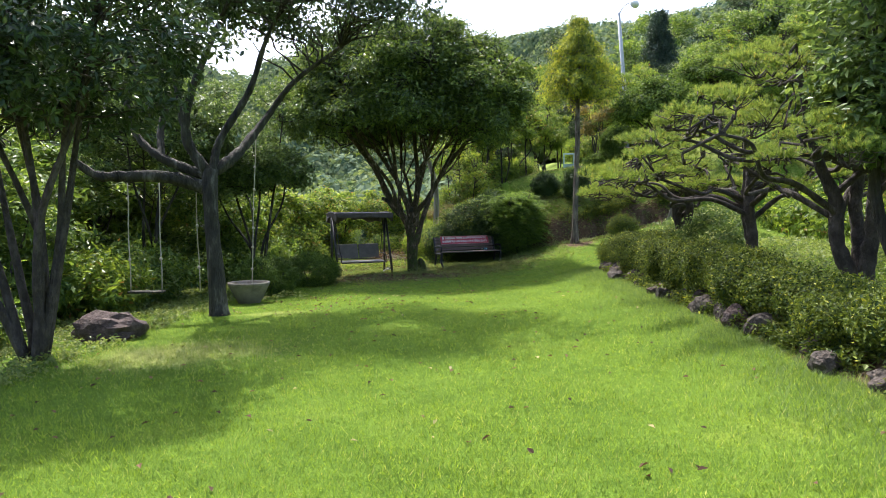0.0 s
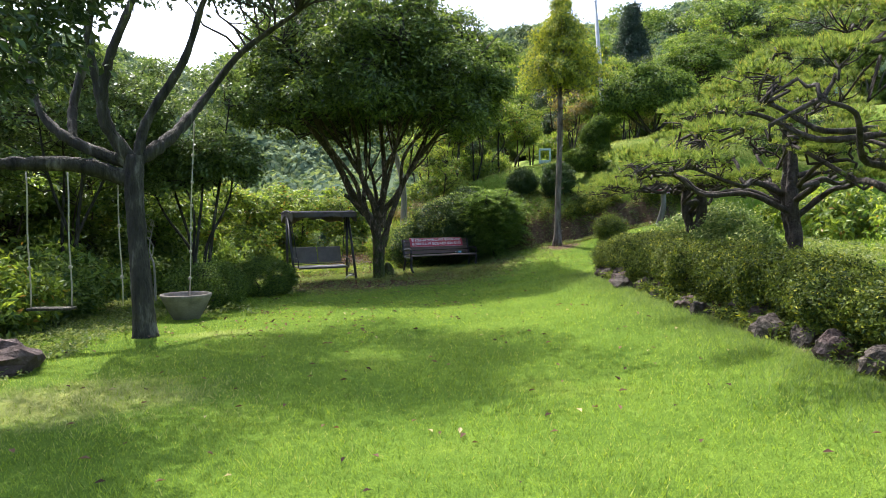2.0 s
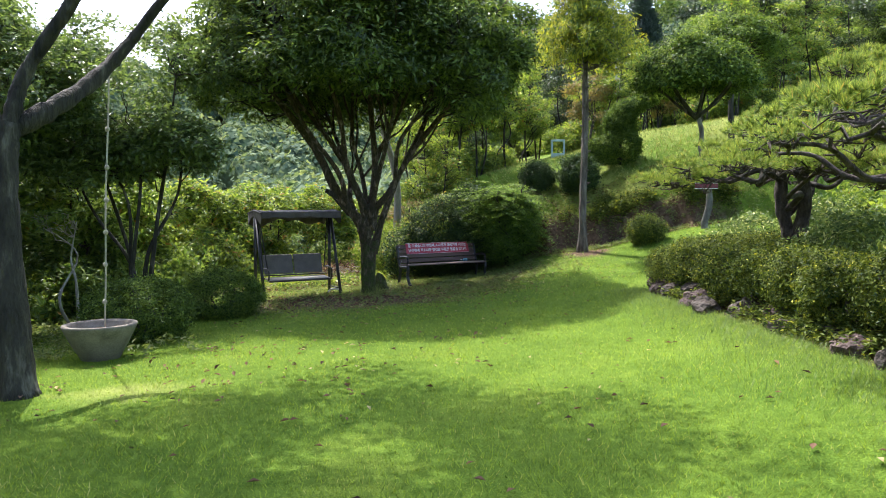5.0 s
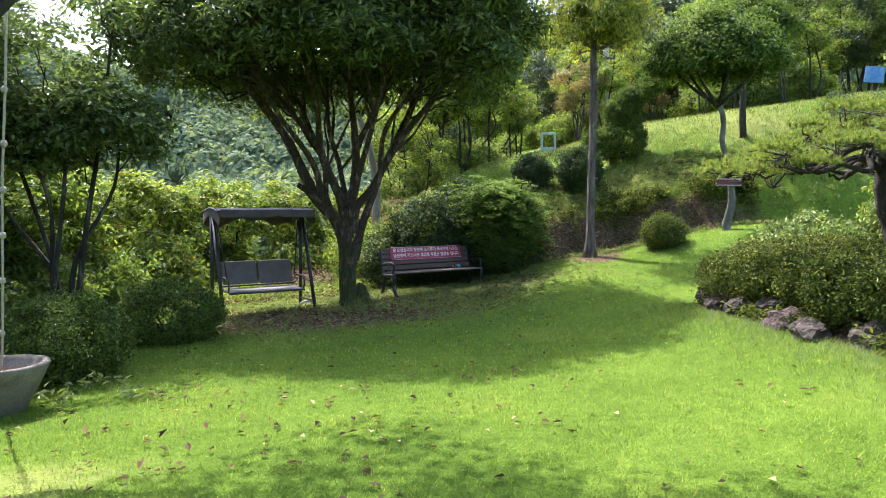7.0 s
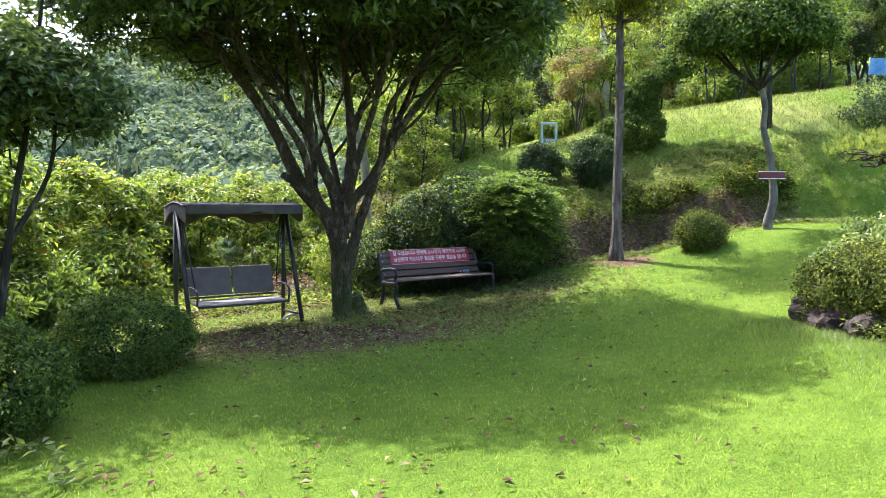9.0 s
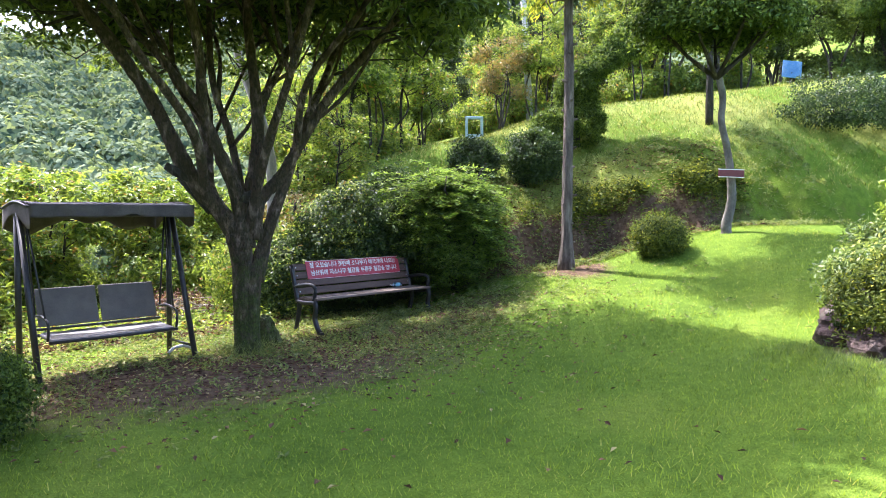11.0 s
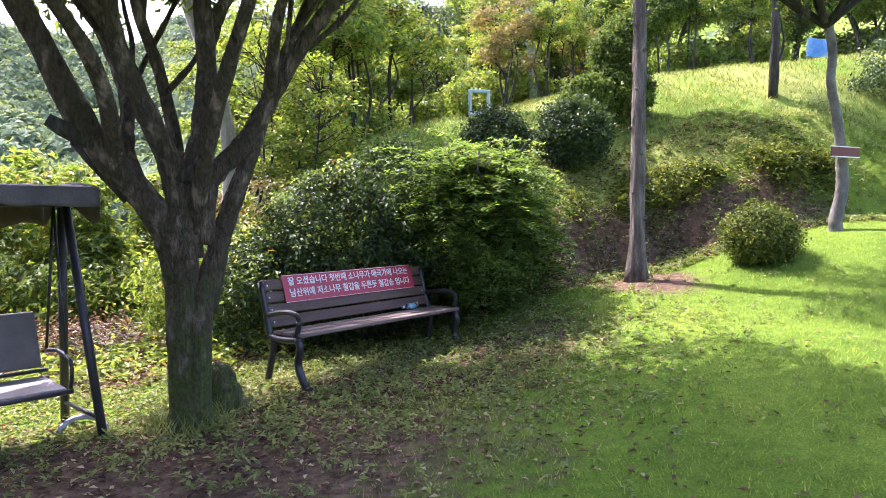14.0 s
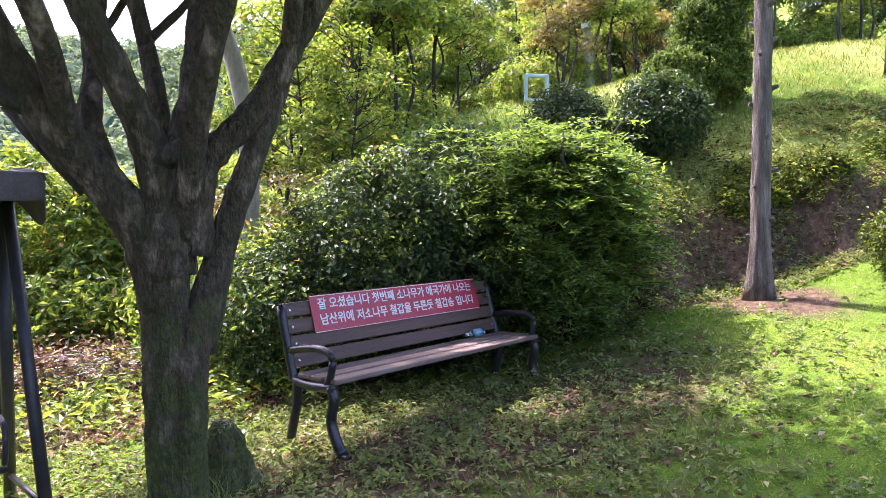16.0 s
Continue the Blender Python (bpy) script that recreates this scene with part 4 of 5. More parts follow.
def pine(at, tilt, apex, reach, seed, label, stems=2):
    """A wide low pine: crooked trunks and limbs that carry rounded pads of needle tufts."""
    r = np.random.default_rng(seed)
    x, y = at
    root = thing("sculpted_pine", (x, y, gz(x, y) - 0.05), label, "pine", "pines in the bed")
    paths, rim = [], 1.45
    for k in range(stems):
        a = 2.1 * k + r.uniform(-0.3, 0.3)
        lean = np.array(tilt) * (1.2 if k == 0 else -0.4) + 0.35 * np.array([math.cos(a), math.sin(a)])
        ctrl = [(0.06 * math.cos(a), 0.06 * math.sin(a), 0), (lean[0] * 0.5, lean[1] * 0.5, 0.6), (lean[0] * 0.65 + r.uniform(-0.12, 0.12), lean[1] * 0.8, 1.15), (lean[0] * 1.0, lean[1] * 1.0, 1.75), (lean[0] * 0.9 + reach[2] * 0.4, lean[1] * 0.7, apex - 0.35)]
        paths.append(trunk_part(root, ctrl, [0.095, 0.085, 0.08, 0.06, 0.03], BARK_PINE, 12, 0.1, 1.4))

    def level(k):
        return apex - (apex - rim) * k**1.3

    boughs = []
    for i in range(10):
        a = 6.283 * i / 10 + r.uniform(-0.25, 0.25)
        k = r.uniform(0.6, 0.85)
        e = np.array([math.cos(a) * reach[0] * k + reach[2], math.sin(a) * reach[1] * k, level(k) - 0.18])
        t = paths[i % stems]
        s0 = t[r.integers(11, 22)]
        side = np.array([-math.sin(a), math.cos(a), 0])
        w = r.uniform(-0.22, 0.22, 3)
        ctrl = [s0, s0 + (e - s0) * 0.3 + side * w[0] + np.array([0, 0, 0.1]), s0 + (e - s0) * 0.6 + side * w[1] - np.array([0, 0, 0.08]), s0 + (e - s0) * 0.82 + side * w[2] * 0.6 + np.array([0, 0, 0.06]), e]
        p = curve_pts(ctrl, 6)
        s = Shape()
        s.tube(p, np.linspace(0.045, 0.015, len(p)), 8, 0.1)
        child("limb", s.mesh("limb", BARK_PINE, True), root)
        boughs.append(p[5:])
    src = np.concatenate(boughs + [p[22:] for p in paths])
    pads = []
    for i in range(52):
        a = i * 2.399 + r.uniform(-0.35, 0.35)
        k = math.sqrt((i + 0.5) / 52)
        pads.append((np.array([math.cos(a) * reach[0] * k + reach[2], math.sin(a) * reach[1] * k, level(k) + r.uniform(-0.2, 0.1)]), r.uniform(0.24, 0.42)))
    for d, rad in pads:
        p0 = src[np.linalg.norm((src - d) * np.array([1, 1, 1.3]), axis=1).argmin()]
        p = limb_path(p0, d - np.array([0, 0, 0.06]), 0.05, 0.5, 7)
        s = Shape()
        s.tube(p, np.linspace(0.022, 0.009, 7), 6, 0.1)
        for _ in range(6):
            e = d + np.append(r.uniform(-rad, rad, 2) * 0.8, r.uniform(-0.05, 0.03))
            s.tube(limb_path(p[5], e, 0.0, 0.4, 5), np.linspace(0.009, 0.004, 5), 4)
        child("branch", s.mesh("branch", BARK_PINE, True), root)
    V = []
    for d, rad in pads:
        n = int(240 * rad)
        u2 = unit(r.standard_normal((n, 3)))
        u2[:, 2] = np.abs(u2[:, 2])
        q2 = d + u2 * r.uniform(0.3, 1.0, (n, 1)) * np.array([rad, rad, rad * 0.42])
        out = unit(q2 - (d - np.array([0, 0, rad * 0.6])))
        m = 34
        b0 = np.repeat(q2, m, 0)
        dirs = unit(np.repeat(out, m, 0) + r.standard_normal((n * m, 3)) * 0.5 + np.array([0, 0, 0.2]))
        side = unit(np.cross(dirs, r.standard_normal((n * m, 3))))
        L = r.uniform(0.045, 0.09, (n * m, 1))
        V.append(np.stack([b0 - side * 0.0034, b0 + side * 0.0034, b0 + dirs * L], 1).reshape(-1, 3))
    V = np.concatenate(V)
    child("needles", tri_mesh("needles", V, np.arange(len(V)).reshape(-1, 3), NEEDLE), root)
    return root


pine((5.15, 8.6), (-0.7, 0.1), 3.15, (2.5, 2.0, -0.8), 5, "wide sculpted pine with dark crooked trunks above the azaleas", 3)
pine((5.1, 11.4), (-0.3, 0.3), 2.75, (2.3, 1.9, -0.3), 6, "wide sculpted pine with a thick forked trunk", 2)
pine((5.1, 14.7), (-0.3, 0.0), 2.1, (1.65, 1.5, -0.3), 7, "low flat-topped sculpted pine at the end of the bed", 2)

# ---- bench with its banner ----
BX, BY = 0.813, 21.679
bench = thing("park_bench", (BX, BY, gz(0.97, 21.5) - 0.005), "brown slatted park bench with black cast-iron ends", "bench", turn=27.7)
W = 2.08
for sx in (-W / 2, W / 2):
    s = Shape()
    s.tube(curve_pts([(sx, -0.3, 0.02), (sx, -0.25, 0.08), (sx, -0.2, 0.2), (sx, -0.23, 0.33), (sx, -0.2, 0.4)], 5), [0.034] * 21, 8)
    s.tube(curve_pts([(sx, 0.2, 0.02), (sx, 0.17, 0.12), (sx, 0.13, 0.26), (sx, 0.12, 0.4)], 5), [0.031] * 16, 8)
    s.tube(curve_pts([(sx, -0.24, 0.4), (sx, 0.0, 0.385), (sx, 0.16, 0.4)], 5), [0.03] * 11, 8)
    s.tube(curve_pts([(sx, 0.15, 0.38), (sx, 0.2, 0.55), (sx, 0.28, 0.85)], 5), [0.03] * 11, 8)
    end = child("end_frame", s.mesh("end_frame", IRON, True), bench, "black cast-iron end frame")
    s = Shape()
    s.tube(curve_pts([(sx, 0.19, 0.58), (sx, 0.02, 0.61), (sx, -0.14, 0.615), (sx, -0.22, 0.57), (sx, -0.2, 0.46), (sx, -0.17, 0.41)], 5), [0.024] * 26, 8)
    child("armrest", s.mesh("armrest", IRON, True), end)
    slab("foot", (0.05, 0.09, 0.03), IRON, end, (sx, -0.31, 0.012), bev=0.006)
for k in range(3):
    slab("seat_slat", (W + 0.02, 0.115, 0.032), SLAT_WORN, bench, (0, -0.2 + 0.125 * k, 0.435), (-2, 0, 0), 0.006, "worn greyish seat slat" if k == 0 else "")
for k in range(4):
    z = 0.51 + 0.103 * k
    back = slab("back_slat", (W + 0.0, 0.026, 0.092), SLAT, bench, (0, 0.155 + 0.3 * (z - 0.42), z), (-16, 0, 0), 0.005)
    for sx in (-W / 2 + 0.05, W / 2 - 0.05):
        bm = bmesh.new()
        bmesh.ops.create_cone(bm, cap_ends=True, segments=10, radius1=0.011, radius2=0.007, depth=0.01, matrix=pose(sx, 0.155 + 0.3 * (z - 0.42) - 0.018, z, 90 - 16))
        part("bolt", bm, STEEL_BOLT, back)

banner = thing("banner", (BX, BY, gz(0.97, 21.5) - 0.005), "red banner with white lettering fixed to the bench's back", "sign", turn=27.7)
TILT_B = 74.0
bz = 0.775
bpose = pose(0.02, 0.155 + 0.3 * (bz - 0.42) - 0.026, bz, TILT_B, 0, 0)
cloth = slab("cloth", (1.7, 0.25, 0.004), SIGN_RED, banner, bev=0.001)
cloth.matrix_basis = bpose
for z in (-0.12, 0.12):
    e = slab("hem", (1.69, 0.004, 0.005), WHITE, banner, bev=0.001)
    e.matrix_basis = bpose @ pose(0, z, 0.001)
for body, yy in (("잘 오셨습니다 첫번째 소나무가 애국가에 나오는", 0.035), ("남산위에 저소나무 철갑을 두른듯 철갑송 입니다", -0.07)):
    cu = bpy.data.curves.new("lettering", "FONT")
    cu.body, cu.align_x, cu.size, cu.extrude, cu.offset = body, "CENTER", 0.082, 0.0008, 0.0016
    tmp = new("lettering", cu)
    deps = bpy.context.evaluated_depsgraph_get()
    wide = tmp.dimensions.x
    me = bpy.data.meshes.new_from_object(tmp.evaluated_get(deps))
    bpy.data.objects.remove(tmp)
    me.materials.clear()
    me.materials.append(WHITE)
    ln = child("lettering", me, banner, "white Korean lettering")
    ln.matrix_basis = bpose @ pose(0, yy, 0.0034) @ Matrix.Diagonal((1.58 / max(wide, 0.1), 1, 1, 1))

# a water bottle lying on the seat
bot = thing("water_bottle", (BX, BY, gz(0.97, 21.5) - 0.005), "clear plastic water bottle with a blue label lying on the bench", "bottle", turn=27.7)
s = Shape()
s.tube([(0.56, 0.075, 0.484), (0.58, 0.075, 0.484), (0.61, 0.075, 0.484), (0.76, 0.08, 0.484), (0.77, 0.08, 0.484)], [0.011, 0.013, 0.03, 0.03, 0.022], 14)
child("body", s.mesh("body", PLASTIC, True), bot)
s = Shape()
s.tube([(0.635, 0.0758, 0.484), (0.72, 0.0787, 0.484)], [0.0312, 0.0312], 14)
child("label", s.mesh("label", LABEL_BLUE, True), bot, "blue paper label")
s = Shape()
s.tube([(0.54, 0.075, 0.484), (0.56, 0.075, 0.484)], [0.014, 0.014], 10)
child("cap", s.mesh("cap", WHITE, True), bot)

# ---- canopy swing seat ----
SWZ = gz(-2.3, 21.0)
swing = thing("canopy_swing", (-2.37, 20.82, SWZ), "dark garden swing seat with a torn canvas canopy", "swing seat", turn=24.0)
HW = 0.82
for sx in (-HW, HW):
    for fy, ty2 in ((-0.42, 0.17), (0.33, 0.25)):
        s = Shape()
        s.tube([(sx, fy, 0.0), (sx, ty2, 1.74)], [0.032, 0.032], 10)
        child("leg", s.mesh("leg", FRAME_DARK, True), swing)
    s = Shape()
    s.tube([(sx, -0.38, 0.18), (sx, 0.32, 0.18)], 0.016, 8)
    child("stretcher", s.mesh("stretcher", FRAME_DARK, True), swing)
s = Shape()
s.tube([(-HW - 0.02, 0.21, 1.72), (HW + 0.02, 0.21, 1.72)], 0.026, 10)
child("top_bar", s.mesh("top_bar", FRAME_DARK, True), swing)
for fy in (-0.36, 0.68):
    s = Shape()
    s.tube([(-0.88, fy, 1.8), (0.86, fy, 1.8)], 0.014, 8)
    child("canopy_rail", s.mesh("canopy_rail", FRAME_DARK, True), swing)
for sx in (-0.86, 0.86):
    s = Shape()
    s.tube(curve_pts([(sx, -0.36, 1.8), (sx, 0.18, 1.86), (sx, 0.68, 1.8)], 5), 0.012, 8)
    child("canopy_rib", s.mesh("canopy_rib", FRAME_DARK, True), swing)


def sheet(fn, nu, nv, thick, mat, name, parent, label=""):
    """A cloth of some thickness from a function of u and v."""
    u, v = np.meshgrid(np.linspace(0, 1, nu), np.linspace(0, 1, nv))
    P = np.stack(fn(u, v), -1).reshape(-1, 3)
    q3 = (np.arange(nv - 1)[:, None] * nu + np.arange(nu - 1)).ravel()
    f = np.concatenate([np.stack([q3, q3 + 1, q3 + nu + 1], 1), np.stack([q3, q3 + nu + 1, q3 + nu], 1)])
    ob = child(name, tri_mesh(name, P, f, mat, True), parent, label)
    sol = ob.modifiers.new("thickness", "SOLIDIFY")
    sol.thickness = thick
    return ob


roof = sheet(lambda u, v: (-0.85 + 1.7 * u, -0.39 + 1.1 * v, 1.82 + 0.045 * np.sin(np.pi * v) - 0.008 * np.sin(2 * np.pi * u) ** 2 + 0.004 * np.sin(17 * u + 5 * v)), 30, 14, 0.006, CANVAS, "canopy", swing, "faded dark canvas roof")
sheet(lambda u, v: (-0.85 + 1.7 * u, -0.395 - 0.008 * np.sin(9 * u) * v, 1.825 - v * (0.135 - 0.04 * np.exp(-(((u - 0.6) / 0.05) ** 2)) + 0.004 * np.sin(22 * u))), 40, 6, 0.004, CANVAS, "valance", roof)
sheet(lambda u, v: (-0.85 + 1.7 * u, 0.715 + 0.03 * np.sin(7 * u) * v, 1.81 - v * (0.24 + 0.08 * np.sin(6.5 * u + 0.6) * np.sin(13 * u) - 0.12 * np.exp(-((u - 0.42) / 0.08) ** 2))), 40, 6, 0.004, CANVAS, "valance", roof, "torn sagging rear valance")
for sx in (-0.85, 0.85):
    sheet(lambda u, v, sx=sx: (sx + 0.03 * np.sin(6 * u) * v, -0.39 + 1.1 * u, 1.82 + 0.06 * np.sin(np.pi * u) - v * (0.22 + 0.06 * np.sin(8 * u))), 16, 6, 0.004, CANVAS, "valance", roof)
for sx in (-0.68, 0.68):
    for fy in (-0.2, 0.2):
        s = Shape()
        s.tube([(sx * 1.1, 0.21, 1.71), (sx, fy + 0.05, 0.62)], 0.011, 7)
        child("hanger", s.mesh("hanger", FRAME_DARK, True), swing)
    s = Shape()
    s.tube(curve_pts([(sx, 0.24, 0.62), (sx, 0.0, 0.64), (sx, -0.22, 0.6), (sx, -0.25, 0.5), (sx, -0.22, 0.4)], 5), 0.015, 8)
    child("armrest", s.mesh("armrest", FRAME_DARK, True), swing)
seat_pad = slab("seat", (1.3, 0.48, 0.05), SEAT_PALE, swing, (0, -0.02, 0.4), (3, 0, 0), 0.02, "pale grey sling seat", 3)
s = Shape()
s.tube([(-0.68, -0.26, 0.385), (0.68, -0.26, 0.385)], 0.018, 8)
s.tube([(-0.68, 0.22, 0.41), (0.68, 0.22, 0.41)], 0.018, 8)
child("seat_rail", s.mesh("seat_rail", FRAME_DARK, True), seat_pad)
for sx in (-0.33, 0.33):
    slab("backrest", (0.63, 0.03, 0.43), MESH_SEAT, swing, (sx, 0.32, 0.7), (-18, 0, 0), 0.012, "grey mesh backrest panel", 2)
s = Shape()
s.tube([(-0.68, 0.25, 0.47), (0.68, 0.25, 0.47)], 0.015, 8)
child("back_rail", s.mesh("back_rail", FRAME_DARK, True), swing)
ring = thing("hose_loop", (-1.6, 20.98, gz(-1.6, 20.98)), "pale grey bent plastic pipe by the swing's foot", "pipe")
s = Shape()
s.tube([(0.16 * math.cos(a), 0.05 * math.sin(a) + 0.02, 0.015 + 0.11 * math.sin(a)) for a in np.linspace(0.05, 3.0, 14)], 0.02, 8)
child("pipe", s.mesh("pipe", POLE, True), ring)

# ---- concrete planter ----
px_, py_ = -3.96, 14.42
pot = thing("planter", (px_, py_, gz(px_, py_) - 0.02), "bowl-shaped grey concrete planter on the lawn's edge", "planter")
bm = bmesh.new()
prof = [(0.0, 0.0), (0.19, 0.0), (0.215, 0.02), (0.325, 0.22), (0.4, 0.38), (0.425, 0.43), (0.42, 0.45), (0.37, 0.45), (0.35, 0.42), (0.3, 0.3), (0.0, 0.3)]
rings = []
for r, z in prof:
    rings.append([bm.verts.new((max(r, 0.001) * math.cos(a), max(r, 0.001) * math.sin(a), z)) for a in np.linspace(0, 2 * np.pi, 36, endpoint=False)])
for a, b2 in zip(rings, rings[1:]):
    for i in range(36):
        bm.faces.new((a[i], a[(i + 1) % 36], b2[(i + 1) % 36], b2[i]))
part("bowl", bm, CONCRETE, pot, smooth=True)
bm = bmesh.new()
bmesh.ops.create_circle(bm, cap_ends=True, segments=24, radius=0.34, matrix=pose(0, 0, 0.36))
part("soil", bm, SOIL, pot, "dark earth fill")

# ---- stones ----


def rock(at, size, seed, label, mat=STONE, group="", turn=0, sink=0.25, name="rock"):
    r = np.random.default_rng(seed)
    bm = bmesh.new()
    bmesh.ops.create_icosphere(bm, subdivisions=3, radius=1)
    o3 = Vector(r.uniform(-9, 9, 3))
    for v in bm.verts:
        n1 = noise.noise(v.co * 0.9 + o3)
        n2 = noise.noise(v.co * 2.3 + o3)
        v.co *= 1 + 0.4 * n1 + 0.3 * n2 + 0.12 * noise.noise(v.co * 7 + o3)
        v.co = Vector((v.co.x * size[0], v.co.y * size[1], v.co.z * size[2]))
    x, y = at
    root = thing(name, (x, y, gz(x, y) + size[2] * (1 - 2 * sink)), label, "rock", group, turn=turn)
    part("stone", bm, mat, root)
    return root


rock((-4.9, 10.25), (0.5, 0.34, 0.27), 3, "dark reddish boulder on the lawn's shaded edge", STONE_RED, turn=10)
for i in range(22):
    y = 4.4 + 0.57 * i
    x = float(edge_x(y)) + 0.12 * math.sin(i * 2.1)
    w = 0.12 + 0.08 * abs(math.sin(i * 1.7))
    rock((x + 0.2 + 0.12 * math.sin(5.1 * i), y), (w * (1.0 + 0.35 * (i > 15)), w * (0.8 + 0.3 * (i > 15)), 0.09 + 0.07 * abs(math.sin(i * 2.9))), 20 + i, "rough edging stone between lawn and azalea bed", (STONE, STONE_RED)[i % 3 == 0], "stones of the edging", 37 * i, 0.34, "edging_stone")
for i in range(6):
    a = i / 5
    x, y = float(edge_x(16.9)) + 0.4 + 1.5 * a, 16.8 + 0.5 * math.sin(a * 2.2)
    rock((x, y), (0.28, 0.24, 0.17), 60 + i, "rough edging stone between lawn and azalea bed", (STONE_RED, STONE)[i % 2], "stones of the edging", 50 * i, 0.2, "edging_stone")

# ---- signs and light pole ----
box = thing("notice_frame", (5.02, 27.8, gz(5.02, 27.8) - 0.02), "small pale teal frame sign on the grassy rise", "sign", turn=-8)
for sx in (-0.19, 0.19):
    slab("post", (0.06, 0.06, 0.62), TEAL, box, (sx, 0, 0.31), bev=0.01)
slab("top_rail", (0.44, 0.06, 0.07), TEAL, box, (0, 0, 0.6), bev=0.015)
slab("panel", (0.32, 0.02, 0.14), TEAL, box, (0, 0, 0.14), bev=0.004)
bl = thing("information_board", (17.7, 30.5, gz(17.7, 30.5) + 0.15), "blue printed information board on a dark post", "sign", turn=-28)
slab("post", (0.16, 0.1, 1.3), BARK_GREY, bl, (0.05, 0.12, 0.2), bev=0.02)
slab("panel", (0.62, 0.04, 0.6), BLUE, bl, (0, 0, 0.68), (-12, 8, 0), 0.01)

lp = thing("lamp_pole", (7.9, 31.0, gz(7.9, 31.0) - 0.05), "slim grey utility pole with a floodlight on a bracket", "street lamp")
LH = 10.05 - gz(7.9, 31.0)
s = Shape()
s.tube([(0.25, 0, 0), (0.1, 0, LH * 0.5), (-0.15, 0, LH)], [0.11, 0.09, 0.07], 12)
child("pole", s.mesh("pole", POLE, True), lp)
s = Shape()
s.tube(curve_pts([(-0.15, 0, LH - 0.1), (0.05, -0.1, LH + 0.25), (0.35, -0.15, LH + 0.42)], 6), 0.025, 8)
child("bracket", s.mesh("bracket", POLE, True), lp)
bm = bmesh.new()
bmesh.ops.create_uvsphere(bm, u_segments=16, v_segments=10, radius=0.2, matrix=pose(0.5, -0.18, LH + 0.32, 0, 25, 0) @ Matrix.Diagonal((1, 0.9, 0.8, 1)))
part("lamp_head", bm, LAMP_GLASS, lp, smooth=True)
slab("control_box", (0.22, 0.2, 0.35), POLE, lp, (0.1, -0.12, 1.7), bev=0.02)
slab("clamp", (0.3, 0.3, 0.06), FRAME_DARK, lp, (0.08, 0, 2.6), bev=0.01)

# ---- woods ----


def grove(proto, places, group):
    for i, (x, y, k) in enumerate(places):
        copy_thing(proto, pose(x, y, gz(x, y) - 0.05, 0, 0, 137 * i) @ Matrix.Diagonal((k, k, k * (0.9 + 0.2 * ((i * 7) % 5) / 5), 1)))
        tagged(proto, group=group)


r = np.random.default_rng(42)


def scatter(n, x0, x1, y0, y1, k0, k1, avoid=None):
    out = []
    while len(out) < n:
        x, y, k = r.uniform(x0, x1), r.uniform(y0, y1), r.uniform(k0, k1)
        if avoid is None or not avoid(x, y):
            out.append((x, y, k))
    return out


def by_board(x, y):
    """The clearing round the blue board."""
    return abs(x - 17.2) < 2.2 and y < 33


light = stems_tree("young_tree", (-7.3, 22.5), [((0, 0, 2.5), (1.4, 1.3, 1.2)), ((0.5, 0.4, 1.5), (1.1, 1.0, 0.8))], 4, LEAF_LIGHT, BARK_GREY, "bushy yellow-green young tree at the wood's edge", 300, 26, 0.18, 0.42, 0.04, 0.2, 101, -0.8)
mid = stems_tree("broadleaf_tree", (-10.5, 20.0), [((0, 0, 4.6), (2.0, 1.9, 1.6)), ((0.8, -0.5, 3.3), (1.5, 1.4, 1.1)), ((-0.8, 0.5, 3.0), (1.5, 1.4, 1.1))], 3, LEAF_MID, BARK_GREY, "leafy green broadleaf tree in the wood", 420, 42, 0.15, 0.42, 0.08, 0.24, 111, -0.8)
dark = stems_tree("broadleaf_tree", (-12.0, 26.0), [((0, 0, 4.4), (2.0, 1.9, 2.0)), ((0.6, 0.4, 2.6), (1.6, 1.5, 1.2))], 3, LEAF_DARK, BARK_GREY, "dark green broadleaf tree in the wood", 380, 42, 0.15, 0.42, 0.08, 0.24, 121, -0.8)
slim = stems_tree("slender_tree", (1.6, 26.6), [((0.1, 0, 4.2), (1.0, 1.0, 1.5)), ((0.3, 0.1, 2.7), (0.9, 0.8, 0.9))], 2, LEAF_LIGHT, BARK_GREY, "slender pale-stemmed tree with sparse foliage", 130, 34, 0.13, 0.4, 0.045, 0.22, 131, -0.8, lean=0.35, share=0.5)
lslim = stems_tree("slender_tree", (3.4, 28.6), [((0.1, 0, 3.4), (1.0, 1.0, 1.3)), ((0.3, 0.1, 2.0), (0.8, 0.8, 0.8))], 2, LEAF_LIGHT, BARK_GREY, "slender young tree with light yellow-green leaves", 130, 30, 0.13, 0.4, 0.04, 0.2, 141, -0.8, lean=0.35, share=0.5)
rust = stems_tree("russet_shrub", (6.4, 29.3), [((0, 0, 1.5), (0.8, 0.7, 1.0))], 5, LEAF_RUST, BARK_GREY, "russet-tinted loose shrub on the rise", 110, 34, 0.1, 0.4, 0.03, 0.16, 151, -0.8)
under = bush((-6.6, 15.4), (1.0, 0.9, 0.7), LEAF_MID, "loose green undergrowth shrub", 160, 26, 0.15, 0.42, 0.13, 161, "undergrowth_shrub", lump=0.35, inner=0.5)
ulight = bush((-5.2, 24.6), (1.1, 1.0, 0.8), LEAF_LIGHT, "loose yellow-green undergrowth shrub", 170, 26, 0.16, 0.42, 0.13, 171, "undergrowth_shrub", lump=0.35, inner=0.5)

